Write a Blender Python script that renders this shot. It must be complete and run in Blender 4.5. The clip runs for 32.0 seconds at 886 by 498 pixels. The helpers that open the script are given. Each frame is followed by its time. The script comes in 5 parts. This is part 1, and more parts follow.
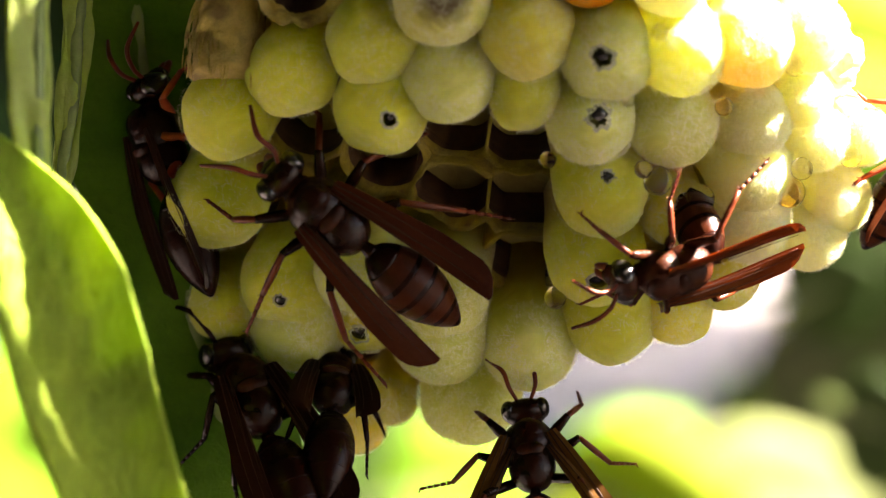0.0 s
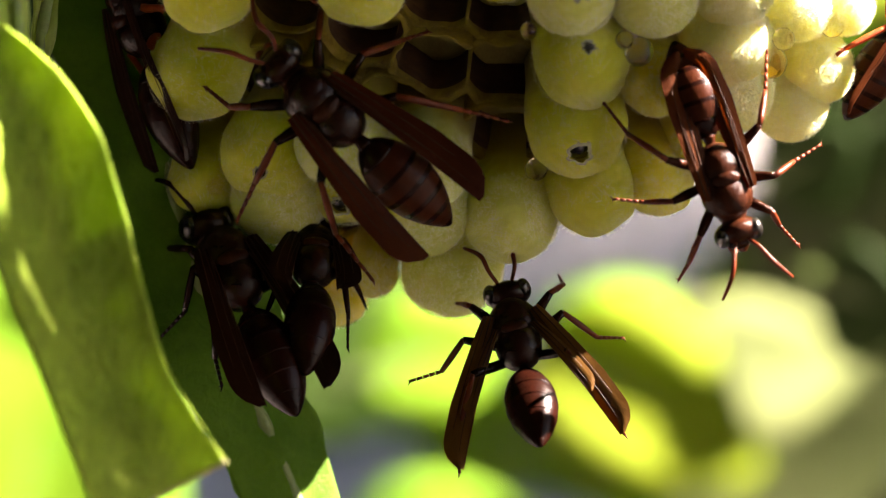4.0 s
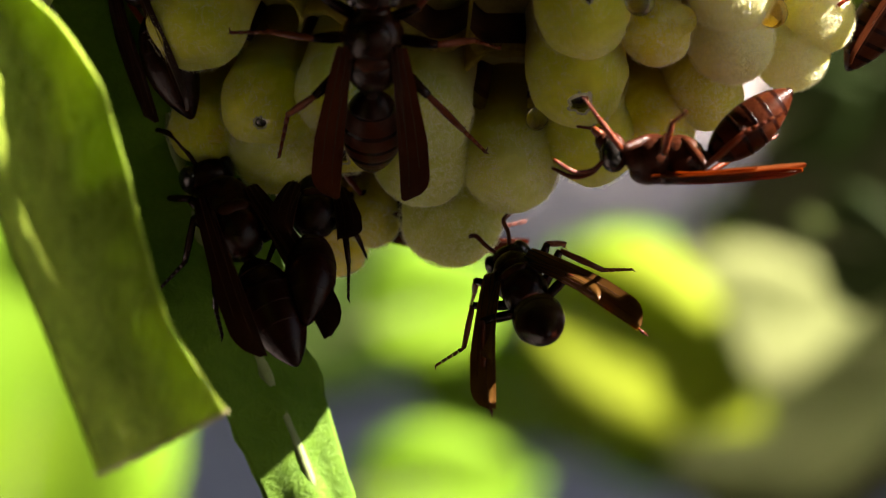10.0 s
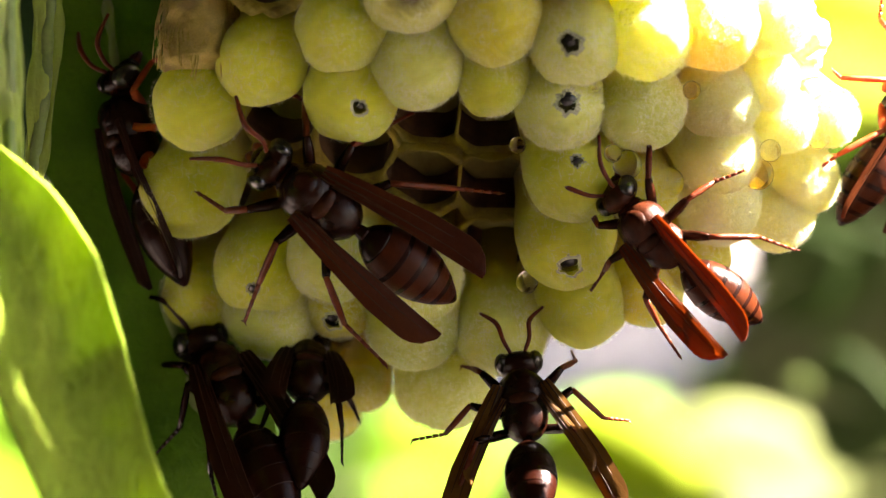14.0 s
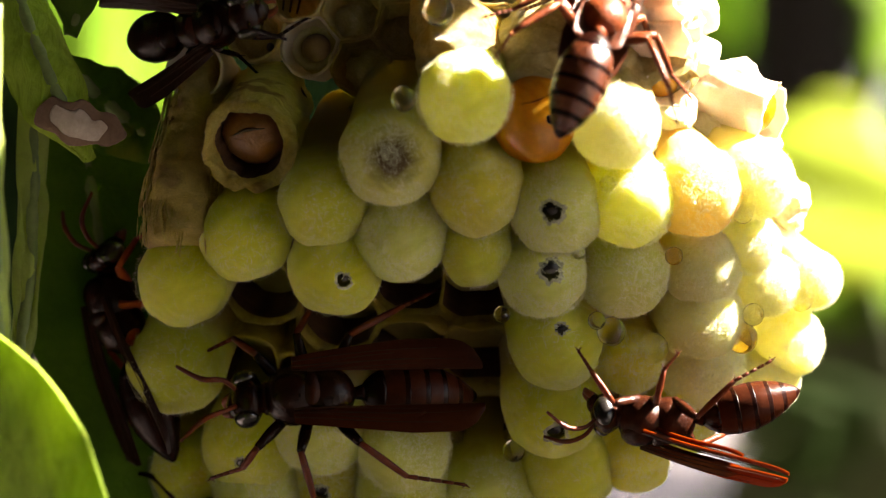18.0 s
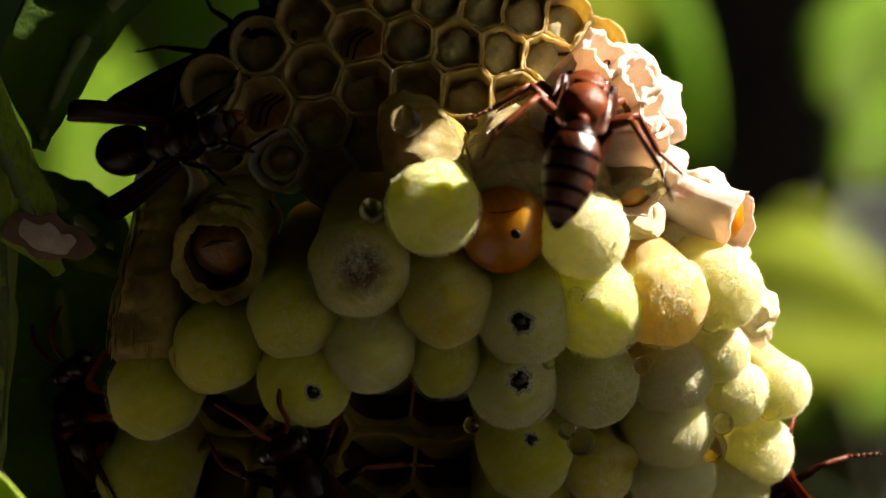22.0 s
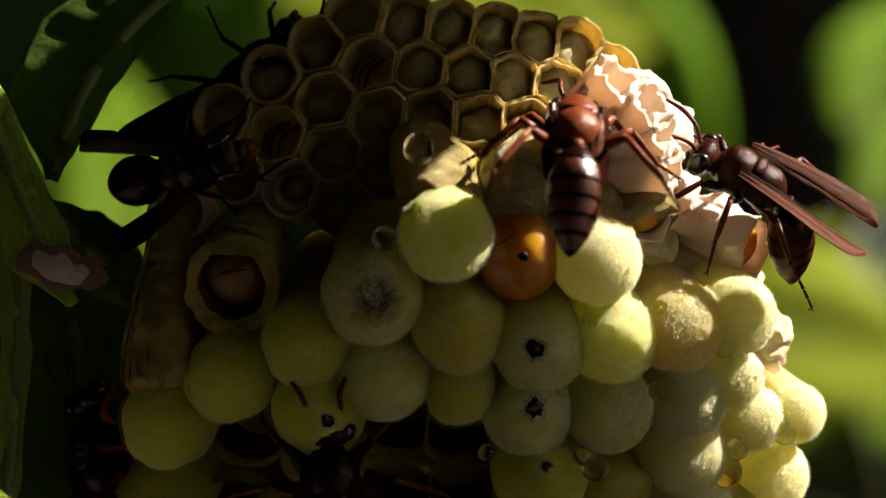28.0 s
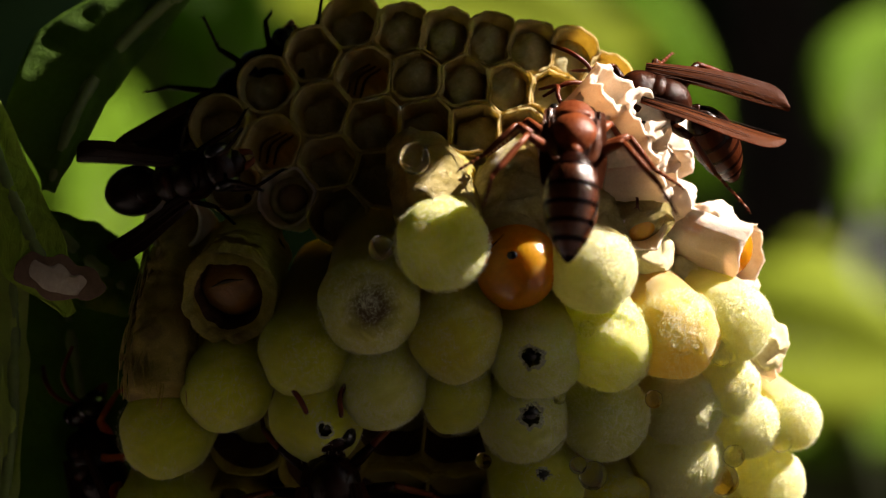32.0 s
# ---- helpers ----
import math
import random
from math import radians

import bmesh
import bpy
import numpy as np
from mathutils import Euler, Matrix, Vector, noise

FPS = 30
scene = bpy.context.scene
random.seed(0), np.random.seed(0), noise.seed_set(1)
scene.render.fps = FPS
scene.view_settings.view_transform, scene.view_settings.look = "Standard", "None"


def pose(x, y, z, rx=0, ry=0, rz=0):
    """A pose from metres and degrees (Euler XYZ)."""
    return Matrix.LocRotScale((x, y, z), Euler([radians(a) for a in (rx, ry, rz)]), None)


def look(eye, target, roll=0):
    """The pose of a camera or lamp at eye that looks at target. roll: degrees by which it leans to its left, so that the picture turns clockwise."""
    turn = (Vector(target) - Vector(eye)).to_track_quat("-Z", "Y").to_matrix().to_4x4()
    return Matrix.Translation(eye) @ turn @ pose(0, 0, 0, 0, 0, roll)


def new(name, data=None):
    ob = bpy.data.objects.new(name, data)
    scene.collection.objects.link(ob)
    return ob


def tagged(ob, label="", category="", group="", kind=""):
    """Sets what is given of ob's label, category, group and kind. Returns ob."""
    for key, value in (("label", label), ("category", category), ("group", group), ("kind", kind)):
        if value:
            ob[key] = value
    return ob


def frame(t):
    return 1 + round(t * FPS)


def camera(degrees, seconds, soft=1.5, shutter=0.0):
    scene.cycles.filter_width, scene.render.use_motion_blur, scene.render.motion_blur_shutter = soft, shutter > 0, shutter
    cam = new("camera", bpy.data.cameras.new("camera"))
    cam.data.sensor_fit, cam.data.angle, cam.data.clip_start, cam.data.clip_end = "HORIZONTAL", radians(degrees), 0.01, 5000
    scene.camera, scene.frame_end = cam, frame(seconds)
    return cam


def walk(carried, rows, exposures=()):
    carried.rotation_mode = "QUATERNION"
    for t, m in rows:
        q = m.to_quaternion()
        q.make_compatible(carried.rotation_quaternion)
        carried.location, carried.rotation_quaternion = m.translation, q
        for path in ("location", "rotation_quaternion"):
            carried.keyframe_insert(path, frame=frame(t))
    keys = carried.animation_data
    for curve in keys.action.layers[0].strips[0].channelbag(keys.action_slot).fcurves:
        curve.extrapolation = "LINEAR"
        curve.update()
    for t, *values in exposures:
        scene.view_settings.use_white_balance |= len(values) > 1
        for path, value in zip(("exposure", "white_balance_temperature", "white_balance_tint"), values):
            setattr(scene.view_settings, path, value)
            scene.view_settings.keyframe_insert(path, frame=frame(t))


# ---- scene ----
cam = camera(9.5, 32.0, 1.2)
cam.data.dof.use_dof = True
cam.data.dof.focus_distance = 0.3595
cam.data.dof.aperture_fstop = 28.0
EYE_Z = -0.00975


def aim(x, z, lean, near):
    """The camera's pose: it looks at the nest's plane at (x, z) in millimetres, from near times 0.36 m."""
    return look((0, -0.008 - 0.36 * near, EYE_Z), (x / 1000, -0.008, z / 1000), lean)


walk(cam, [(t, aim(x, z, lean, near)) for t, x, z, lean, near in (
    (0.0, -4.86, -11.76, 2.84, 0.9861), (0.5, -4.36, -14.65, 2.71, 0.9836), (1.0, -4.12, -14.92, 2.68, 0.9839), (1.5, -4.09, -15.11, 2.44, 0.9817),
    (2.0, -3.90, -16.18, 2.61, 0.9828), (2.5, -3.58, -17.95, 2.68, 0.9828), (3.0, -3.41, -19.73, 2.77, 0.9816), (3.5, -3.30, -20.07, 2.72, 0.9827),
    (5.5, -3.06, -21.10, 2.66, 0.9820), (6.0, -3.02, -21.27, 2.69, 0.9824), (6.5, -2.88, -21.63, 2.87, 0.9810), (7.0, -2.34, -23.02, 2.81, 0.9802),
    (7.5, -2.32, -23.24, 2.79, 0.9818), (8.0, -2.36, -23.37, 2.74, 0.9811), (8.5, -2.36, -23.49, 2.76, 0.9814), (9.0, -2.60, -23.61, 2.74, 0.9810),
    (9.5, -2.83, -23.62, 2.75, 0.9810), (10.0, -3.06, -23.53, 2.67, 0.9818), (10.5, -3.23, -23.49, 2.68, 0.9814), (11.0, -3.34, -23.34, 2.61, 0.9817),
    (11.5, -3.38, -22.94, 2.57, 0.9822), (12.0, -3.32, -20.96, 2.37, 0.9850), (12.5, -3.17, -18.27, 2.27, 0.9882), (13.0, -2.94, -17.02, 2.15, 0.9875),
    (13.5, -2.89, -14.55, 2.07, 0.9907), (15.5, -3.38, -8.90, 1.67, 0.9928), (16.0, -3.24, -6.84, 1.35, 0.9939), (16.5, -3.02, -5.29, 1.25, 0.9950),
    (17.0, -2.79, -3.80, 1.02, 0.9955), (17.5, -2.51, -3.02, 0.89, 0.9952), (18.0, -2.21, -1.13, 0.82, 0.9964), (18.5, -1.95, -0.70, 0.78, 0.9948),
    (19.0, -1.78, -0.34, 0.68, 0.9944), (19.5, -1.60, 0.10, 0.62, 0.9939), (20.0, -1.23, 1.79, 0.56, 0.9945), (20.5, -0.91, 2.87, 0.59, 0.9949),
    (21.0, -0.63, 4.33, 0.52, 0.9949), (21.5, -0.41, 4.94, 0.50, 0.9963), (22.0, -0.20, 6.38, 0.43, 0.9974), (22.5, 0.02, 6.86, 0.31, 0.9964),
    (23.0, 0.00, 7.59, 0.20, 0.9965), (23.5, -0.25, 8.07, 0.09, 0.9966), (24.0, -0.55, 8.17, 0.10, 0.9973), (24.5, -0.72, 8.18, -0.02, 0.9963),
    (25.0, -0.85, 8.17, -0.06, 0.9962), (25.5, -0.93, 8.14, 0.00, 0.9961), (27.5, -1.06, 8.23, -0.04, 0.9970), (28.0, -1.09, 8.22, -0.05, 0.9973),
    (28.5, -1.08, 8.29, -0.11, 0.9971), (29.0, -1.07, 8.28, -0.18, 0.9970), (29.5, -1.05, 8.37, -0.09, 0.9976), (30.0, -0.97, 8.45, -0.08, 0.9987),
    (30.5, -0.94, 8.51, -0.11, 0.9985), (31.0, -0.93, 8.53, -0.12, 0.9990), (31.5, -0.90, 8.61, -0.23, 0.9987), (32.0, -0.85, 8.83, -0.25, 0.9995),
)], exposures=[
    (0, 4.90, 7500, 19), (2, 4.70, 7500, 19), (3.5, 4.45, 7500, 19), (6, 3.87, 7500, 19), (9, 3.60, 7500, 19), (11, 3.70, 7500, 19),
    (12, 4.20, 7500, 19), (13, 4.65, 7500, 19), (15.5, 5.30, 7500, 19), (16, 5.30, 7500, 19), (17, 5.20, 7500, 19), (17.5, 4.78, 7500, 19),
    (18.5, 3.63, 7500, 19), (19, 3.50, 7500, 19), (20, 3.53, 7500, 19), (20.5, 3.30, 7500, 19), (21.5, 2.58, 7500, 19), (22, 2.28, 7500, 19),
    (23, 2.00, 7500, 19), (24.5, 2.10, 7500, 19), (28, 2.03, 7500, 19), (32, 2.13, 7500, 19),
])

# ---- light ----
SUN_TO = Vector((0.70, 0.12, 0.70)).normalized()
world = bpy.data.worlds.new("world")
scene.world = world
world.use_nodes = True
wn = world.node_tree.nodes
sky = wn.new("ShaderNodeTexSky")
sky.sky_type = "NISHITA"
sky.sun_disc = False
sky.sun_elevation = math.asin(SUN_TO.z)
sky.sun_rotation = math.atan2(SUN_TO.x, SUN_TO.y)
wn["Background"].inputs["Strength"].default_value = 0.035
world.node_tree.links.new(sky.outputs["Color"], wn["Background"].inputs["Color"])
sun_data = bpy.data.lights.new("sun", "SUN")
sun_data.energy = 5.0
sun_data.angle = radians(0.5)
sun_data.color = (1.0, 0.97, 0.93)
sun = new("sun", sun_data)
sun.matrix_world = look((0, 0, 0), -SUN_TO)

MM = 0.001


# ---- materials ----
def surface(name, c1, c2, scale, rough=0.7, bump=0.2, fine=4.0, through_light=0.0, glow_tint=None, sheen=0.0,
            coat=0.0, distort=0.6, spots=None, sub=0.0, vary=0.0, stretch=(1, 1, 1), spec=0.5, grain_by=0.24, wall=None, stain=None):
    """A material of two colours mixed by noise (scale: features per metre), with fine relief and, if asked, light let through."""
    m = bpy.data.materials.new(name)
    m.use_nodes = True
    nt = m.node_tree
    n, l = nt.nodes, nt.links
    out = n["Material Output"]
    p = n["Principled BSDF"]
    co = n.new("ShaderNodeTexCoord")
    mp = n.new("ShaderNodeMapping")
    mp.inputs["Scale"].default_value = stretch
    l.new(co.outputs["Object"], mp.inputs["Vector"])
    big = n.new("ShaderNodeTexNoise")
    big.inputs["Scale"].default_value = scale
    big.inputs["Detail"].default_value = 5
    big.inputs["Roughness"].default_value = 0.6
    big.inputs["Distortion"].default_value = distort
    l.new(mp.outputs["Vector"], big.inputs["Vector"])
    ramp = n.new("ShaderNodeValToRGB")
    ramp.color_ramp.elements[0].position, ramp.color_ramp.elements[1].position = 0.34, 0.68
    ramp.color_ramp.elements[0].color = (*c1, 1)
    ramp.color_ramp.elements[1].color = (*c2, 1)
    l.new(big.outputs["Fac"], ramp.inputs["Fac"])
    colour = ramp.outputs["Color"]
    small = n.new("ShaderNodeTexNoise")
    small.inputs["Scale"].default_value = scale * fine
    small.inputs["Detail"].default_value = 6
    small.inputs["Roughness"].default_value = 0.68
    small.inputs["Distortion"].default_value = distort * 2.0
    l.new(mp.outputs["Vector"], small.inputs["Vector"])
    if spots:
        sp = n.new("ShaderNodeTexNoise")
        sp.inputs["Scale"].default_value = spots[1]
        sp.inputs["Detail"].default_value = 4
        l.new(mp.outputs["Vector"], sp.inputs["Vector"])
        sr = n.new("ShaderNodeValToRGB")
        sr.color_ramp.elements[0].position, sr.color_ramp.elements[1].position = spots[2], spots[2] + 0.08
        l.new(sp.outputs["Fac"], sr.inputs["Fac"])
        mx = n.new("ShaderNodeMix")
        mx.data_type = "RGBA"
        l.new(sr.outputs["Color"], mx.inputs["Factor"])
        l.new(colour, mx.inputs["A"])
        mx.inputs["B"].default_value = (*spots[0], 1)
        colour = mx.outputs["Result"]
    if wall:  # the papery wall behind a silk cap, by the height along the cell
        sep = n.new("ShaderNodeSeparateXYZ")
        l.new(co.outputs["Object"], sep.inputs["Vector"])
        edge = n.new("ShaderNodeMath")
        edge.operation = "MULTIPLY_ADD"
        edge.inputs[1].default_value = 0.0022
        l.new(big.outputs["Fac"], edge.inputs[0])
        l.new(sep.outputs["Z"], edge.inputs[2])
        wr = n.new("ShaderNodeMapRange")
        wr.inputs["From Min"].default_value, wr.inputs["From Max"].default_value = -0.0022, 0.0008
        l.new(edge.outputs["Value"], wr.inputs["Value"])
        wm = n.new("ShaderNodeMix")
        wm.data_type = "RGBA"
        l.new(wr.outputs["Result"], wm.inputs["Factor"])
        wm.inputs["A"].default_value = (*wall, 1)
        l.new(colour, wm.inputs["B"])
        colour = wm.outputs["Result"]
    if stain:  # a dusty patch: its middle in the thing's space, inner and outer radius, colour
        far = n.new("ShaderNodeVectorMath")
        far.operation = "DISTANCE"
        l.new(co.outputs["Object"], far.inputs[0])
        far.inputs[1].default_value = stain[0]
        uneven = n.new("ShaderNodeMath")
        uneven.operation = "MULTIPLY_ADD"
        uneven.inputs[1].default_value = 0.0016
        l.new(big.outputs["Fac"], uneven.inputs[0])
        l.new(far.outputs["Value"], uneven.inputs[2])
        fade = n.new("ShaderNodeMapRange")
        fade.inputs["From Min"].default_value, fade.inputs["From Max"].default_value = stain[1] + 0.0008, stain[2] + 0.0008
        l.new(uneven.outputs["Value"], fade.inputs["Value"])
        dust = n.new("ShaderNodeMix")
        dust.data_type = "RGBA"
        l.new(fade.outputs["Result"], dust.inputs["Factor"])
        dust.inputs["A"].default_value = (*stain[3], 1)
        l.new(colour, dust.inputs["B"])
        colour = dust.outputs["Result"]
    grain = n.new("ShaderNodeMix")
    grain.data_type = "RGBA"
    grain.blend_type = "MULTIPLY"
    gr = n.new("ShaderNodeMapRange")
    gr.inputs["To Min"].default_value, gr.inputs["To Max"].default_value = 1 - 1.6 * grain_by, 1 + 1.0 * grain_by
    l.new(small.outputs["Fac"], gr.inputs["Value"])
    grain.inputs["Factor"].default_value = 0.8
    l.new(colour, grain.inputs["A"])
    l.new(gr.outputs["Result"], grain.inputs["B"])
    colour = grain.outputs["Result"]
    if vary:
        oi = n.new("ShaderNodeObjectInfo")
        hv = n.new("ShaderNodeHueSaturation")
        vr = n.new("ShaderNodeMapRange")
        vr.inputs["To Min"].default_value, vr.inputs["To Max"].default_value = 1 - vary, 1 + vary
        l.new(oi.outputs["Random"], vr.inputs["Value"])
        l.new(vr.outputs["Result"], hv.inputs["Value"])
        l.new(colour, hv.inputs["Color"])
        colour = hv.outputs["Color"]
    l.new(colour, p.inputs["Base Color"])
    p.inputs["Roughness"].default_value = rough
    p.inputs["Specular IOR Level"].default_value = spec
    if sheen:
        p.inputs["Sheen Weight"].default_value = sheen
        p.inputs["Sheen Roughness"].default_value = 0.35
        p.inputs["Sheen Tint"].default_value = (1.0, 1.0, 0.82, 1)
    if coat:
        p.inputs["Coat Weight"].default_value = coat
        p.inputs["Coat Roughness"].default_value = 0.3 if sheen else 0.2
    if sub:
        p.inputs["Subsurface Weight"].default_value = sub
        p.inputs["Subsurface Radius"].default_value = (1.0, 0.9, 0.35)
        p.inputs["Subsurface Scale"].default_value = 0.0022
    bp = n.new("ShaderNodeBump")
    bp.inputs["Strength"].default_value = bump
    bp.inputs["Distance"].default_value = (1.1 if sheen else 0.6) / scale / fine
    l.new(small.outputs["Fac"], bp.inputs["Height"])
    l.new(bp.outputs["Normal"], p.inputs["Normal"])
    if coat:
        l.new(bp.outputs["Normal"], p.inputs["Coat Normal"])
    if through_light:
        tr = n.new("ShaderNodeBsdfTranslucent")
        if glow_tint:
            tint = n.new("ShaderNodeMix")
            tint.data_type = "RGBA"
            tint.blend_type = "MULTIPLY"
            tint.inputs["Factor"].default_value = 1
            l.new(colour, tint.inputs["A"])
            tint.inputs["B"].default_value = (*glow_tint, 1)
            l.new(tint.outputs["Result"], tr.inputs["Color"])
        else:
            l.new(colour, tr.inputs["Color"])
        l.new(bp.outputs["Normal"], tr.inputs["Normal"])
        mix = n.new("ShaderNodeMixShader")
        mix.inputs["Fac"].default_value = through_light
        l.new(p.outputs["BSDF"], mix.inputs[1])
        l.new(tr.outputs["BSDF"], mix.inputs[2])
        l.new(mix.outputs["Shader"], out.inputs["Surface"])
    return m


def clear(name, colour, rough=0.03, ior=1.33):
    m = bpy.data.materials.new(name)
    m.use_nodes = True
    p = m.node_tree.nodes["Principled BSDF"]
    p.inputs["Base Color"].default_value = (*colour, 1)
    p.inputs["Transmission Weight"].default_value = 1
    p.inputs["Roughness"].default_value = rough
    p.inputs["IOR"].default_value = ior
    return m


def silk(name, low, high, flecks, wall, tint, stain=None):
    return surface(name, low, high, 260, 0.5, 0.55, 14, 0.5, tint, 0.75, coat=0.12, distort=2.6, vary=0.07, sub=0.85, grain_by=0.15, spots=(flecks, 420, 0.60), wall=wall, stain=stain)


SILK = {
    "lime": silk("silk_lime", (0.67, 0.69, 0.035), (0.82, 0.83, 0.09), (0.85, 0.84, 0.14), (0.48, 0.33, 0.02), (1, 0.98, 0.18)),
    "cream": silk("silk_cream", (0.72, 0.66, 0.045), (0.88, 0.83, 0.11), (0.90, 0.88, 0.28), (0.52, 0.36, 0.03), (1, 0.96, 0.26)),
    "pale": silk("silk_pale", (0.68, 0.71, 0.16), (0.84, 0.87, 0.33), (0.74, 0.77, 0.30), (0.54, 0.42, 0.06), (1, 0.98, 0.4)),
    "warm": silk("silk_warm", (0.82, 0.68, 0.17), (0.91, 0.80, 0.32), (0.93, 0.88, 0.55), (0.62, 0.42, 0.10), (1, 0.88, 0.40)),
    # Lit copy of the silk, whitened as by strong sun.
    "white": silk("silk_sunlit", (0.80, 0.79, 0.36), (0.90, 0.89, 0.54), (0.95, 0.95, 0.76), (0.64, 0.54, 0.20), (1, 0.98, 0.66)),
}
FIBRE = surface("silk_fibre", (0.90, 0.90, 0.54), (0.94, 0.94, 0.68), 500, 0.5, 0.0, 4, 0.4)
COMB_SILK = surface("comb_silk", (0.74, 0.64, 0.26), (0.92, 0.85, 0.50), 900, 0.7, 1.0, 4, 0.5, (1, 0.85, 0.4), distort=2, grain_by=0.5)
PAPER = surface("nest_paper", (0.60, 0.46, 0.17), (0.82, 0.68, 0.33), 380, 0.75, 0.6, 6, 0.5, (1, 0.94, 0.66), distort=2, vary=0.10, spots=((0.42, 0.31, 0.14), 160, 0.64))
LEAF_DRY = surface("leaf_dried", (0.34, 0.25, 0.20), (0.52, 0.42, 0.36), 400, 0.85, 0.4, 5)
PAPER_BARK = surface("nest_paper_bark", (0.62, 0.42, 0.09), (0.84, 0.63, 0.20), 240, 0.85, 1.0, 8, 0.2, distort=2.5, spots=((0.44, 0.29, 0.10), 220, 0.58), grain_by=0.4)
# Lit copy of the nest paper: the sun's brightness is put into the colour.
PAPER_SUNLIT = surface("nest_paper_sunlit", (0.86, 0.77, 0.62), (0.92, 0.87, 0.79), 380, 0.65, 0.6, 6, 0.42, (1, 0.80, 0.62), distort=2, vary=0.06, spots=((0.82, 0.50, 0.34), 200, 0.70), coat=0.15)
CORE = surface("nest_core", (0.26, 0.20, 0.05), (0.42, 0.36, 0.10), 300, 0.9, 0.6, 6, 0.2, (1, 0.9, 0.4))
WAX = surface("nest_varnish", (0.48, 0.39, 0.12), (0.72, 0.61, 0.27), 260, 0.2, 1.0, 5, 0.3, (1, 0.8, 0.4), coat=0.8, distort=2.5, grain_by=0.5)
TAN = surface("nest_paper_tan", (0.64, 0.49, 0.10), (0.84, 0.70, 0.23), 320, 0.75, 1.0, 6, 0.4, (1, 0.85, 0.4), distort=3, grain_by=0.6, spots=((0.36, 0.22, 0.06), 200, 0.6), stretch=(1, 1, 2.2), sub=0.3)
YELLOW_WALL = surface("silk_cell_wall", (0.28, 0.20, 0.02), (0.46, 0.36, 0.045), 400, 0.6, 1.0, 6, 0.2, (1, 0.85, 0.35), coat=0.2, distort=3, grain_by=0.6, spots=((0.20, 0.10, 0.025), 260, 0.60), sub=0.4)
# Insides and bottoms of cells: browns darkened to carry the shade of the pits.
INSIDE_SHADED = surface("cell_inside_shaded", (0.045, 0.017, 0.004), (0.12, 0.05, 0.011), 500, 0.85, 0.5, 5)
SHADE = surface("cell_shade", (0.035, 0.018, 0.008), (0.07, 0.04, 0.016), 500, 0.9, 0.3, 5)
RIM = surface("frayed_silk", (0.30, 0.30, 0.18), (0.50, 0.50, 0.32), 1500, 0.9, 0.6, 5)
FLOSS = surface("white_floss", (0.74, 0.64, 0.34), (0.88, 0.80, 0.52), 900, 0.85, 0.8, 5, 0.3, distort=2)
PUPA = surface("pupa_skin", (0.56, 0.22, 0.010), (0.80, 0.40, 0.022), 300, 0.2, 0.15, 5, 0.45, (1, 0.6, 0.12), coat=0.7, sub=0.7)
EYE_BLACK = surface("eye_black", (0.006, 0.005, 0.004), (0.012, 0.01, 0.008), 800, 0.25, 0.1, 3)
GRUB = surface("grub_skin", (0.36, 0.22, 0.09), (0.46, 0.30, 0.14), 500, 0.35, 0.15, 3, 0.3, coat=0.4)
GRUB_AMBER = surface("grub_amber_skin", (0.16, 0.062, 0.008), (0.30, 0.13, 0.018), 300, 0.3, 0.3, 4, 0.3, (1, 0.6, 0.2), coat=0.3, sub=0.4)
GRUB_DARK = surface("grub_brown_skin", (0.055, 0.020, 0.004), (0.11, 0.048, 0.010), 500, 0.35, 0.2, 3, coat=0.3)
WASP_DARK = surface("wasp_dark_shell", (0.006, 0.0016, 0.0008), (0.016, 0.004, 0.0016), 700, 0.2, 0.25, 5, spec=0.12)
WASP_MAROON = surface("wasp_maroon_shell", (0.014, 0.0038, 0.0017), (0.040, 0.0105, 0.0042), 700, 0.24, 0.4, 5, spec=0.08)
WASP_RED = surface("wasp_red_shell", (0.10, 0.020, 0.006), (0.19, 0.045, 0.012), 900, 0.34, 0.3, 4, 0.12, (1, 0.5, 0.2), spec=0.2)
WASP_GASTER = surface("wasp_gaster_shell", (0.021, 0.0048, 0.0018), (0.046, 0.0105, 0.0034), 500, 0.28, 0.25, 6, spec=0.06)
WASP_RUST = surface("wasp_rust_shell", (0.045, 0.011, 0.004), (0.11, 0.028, 0.009), 500, 0.22, 0.35, 6, spec=0.55, coat=0.3)
WASP_BAND = surface("wasp_band_shell", (0.006, 0.0014, 0.0007), (0.013, 0.0026, 0.0011), 500, 0.26, 0.15, 5, spec=0.09)
WASP_LEG = surface("wasp_leg_shell", (0.08, 0.014, 0.004), (0.15, 0.028, 0.007), 900, 0.35, 0.3, 4, 0.25, (1, 0.4, 0.1), spec=0.2)
WASP_ORANGE = surface("wasp_orange_shell", (0.40, 0.055, 0.008), (0.52, 0.09, 0.012), 900, 0.4, 0.2, 4, 0.3, (1, 0.5, 0.1))
WING = surface("wing_membrane", (0.038, 0.009, 0.003), (0.075, 0.019, 0.006), 300, 0.35, 0.2, 6, 0.5, (1, 0.45, 0.15), spec=0.08, stretch=(0.5, 1, 1))
WING_DARK = surface("wing_membrane_dark", (0.010, 0.003, 0.0015), (0.022, 0.007, 0.003), 300, 0.3, 0.2, 6, 0.3, (1, 0.5, 0.18), spec=0.08, stretch=(0.5, 1, 1))
WING_RUST = surface("wing_membrane_rust", (0.075, 0.018, 0.005), (0.14, 0.038, 0.010), 300, 0.45, 0.3, 6, 0.5, (1, 0.5, 0.18), spec=0.05, stretch=(0.5, 1, 1))
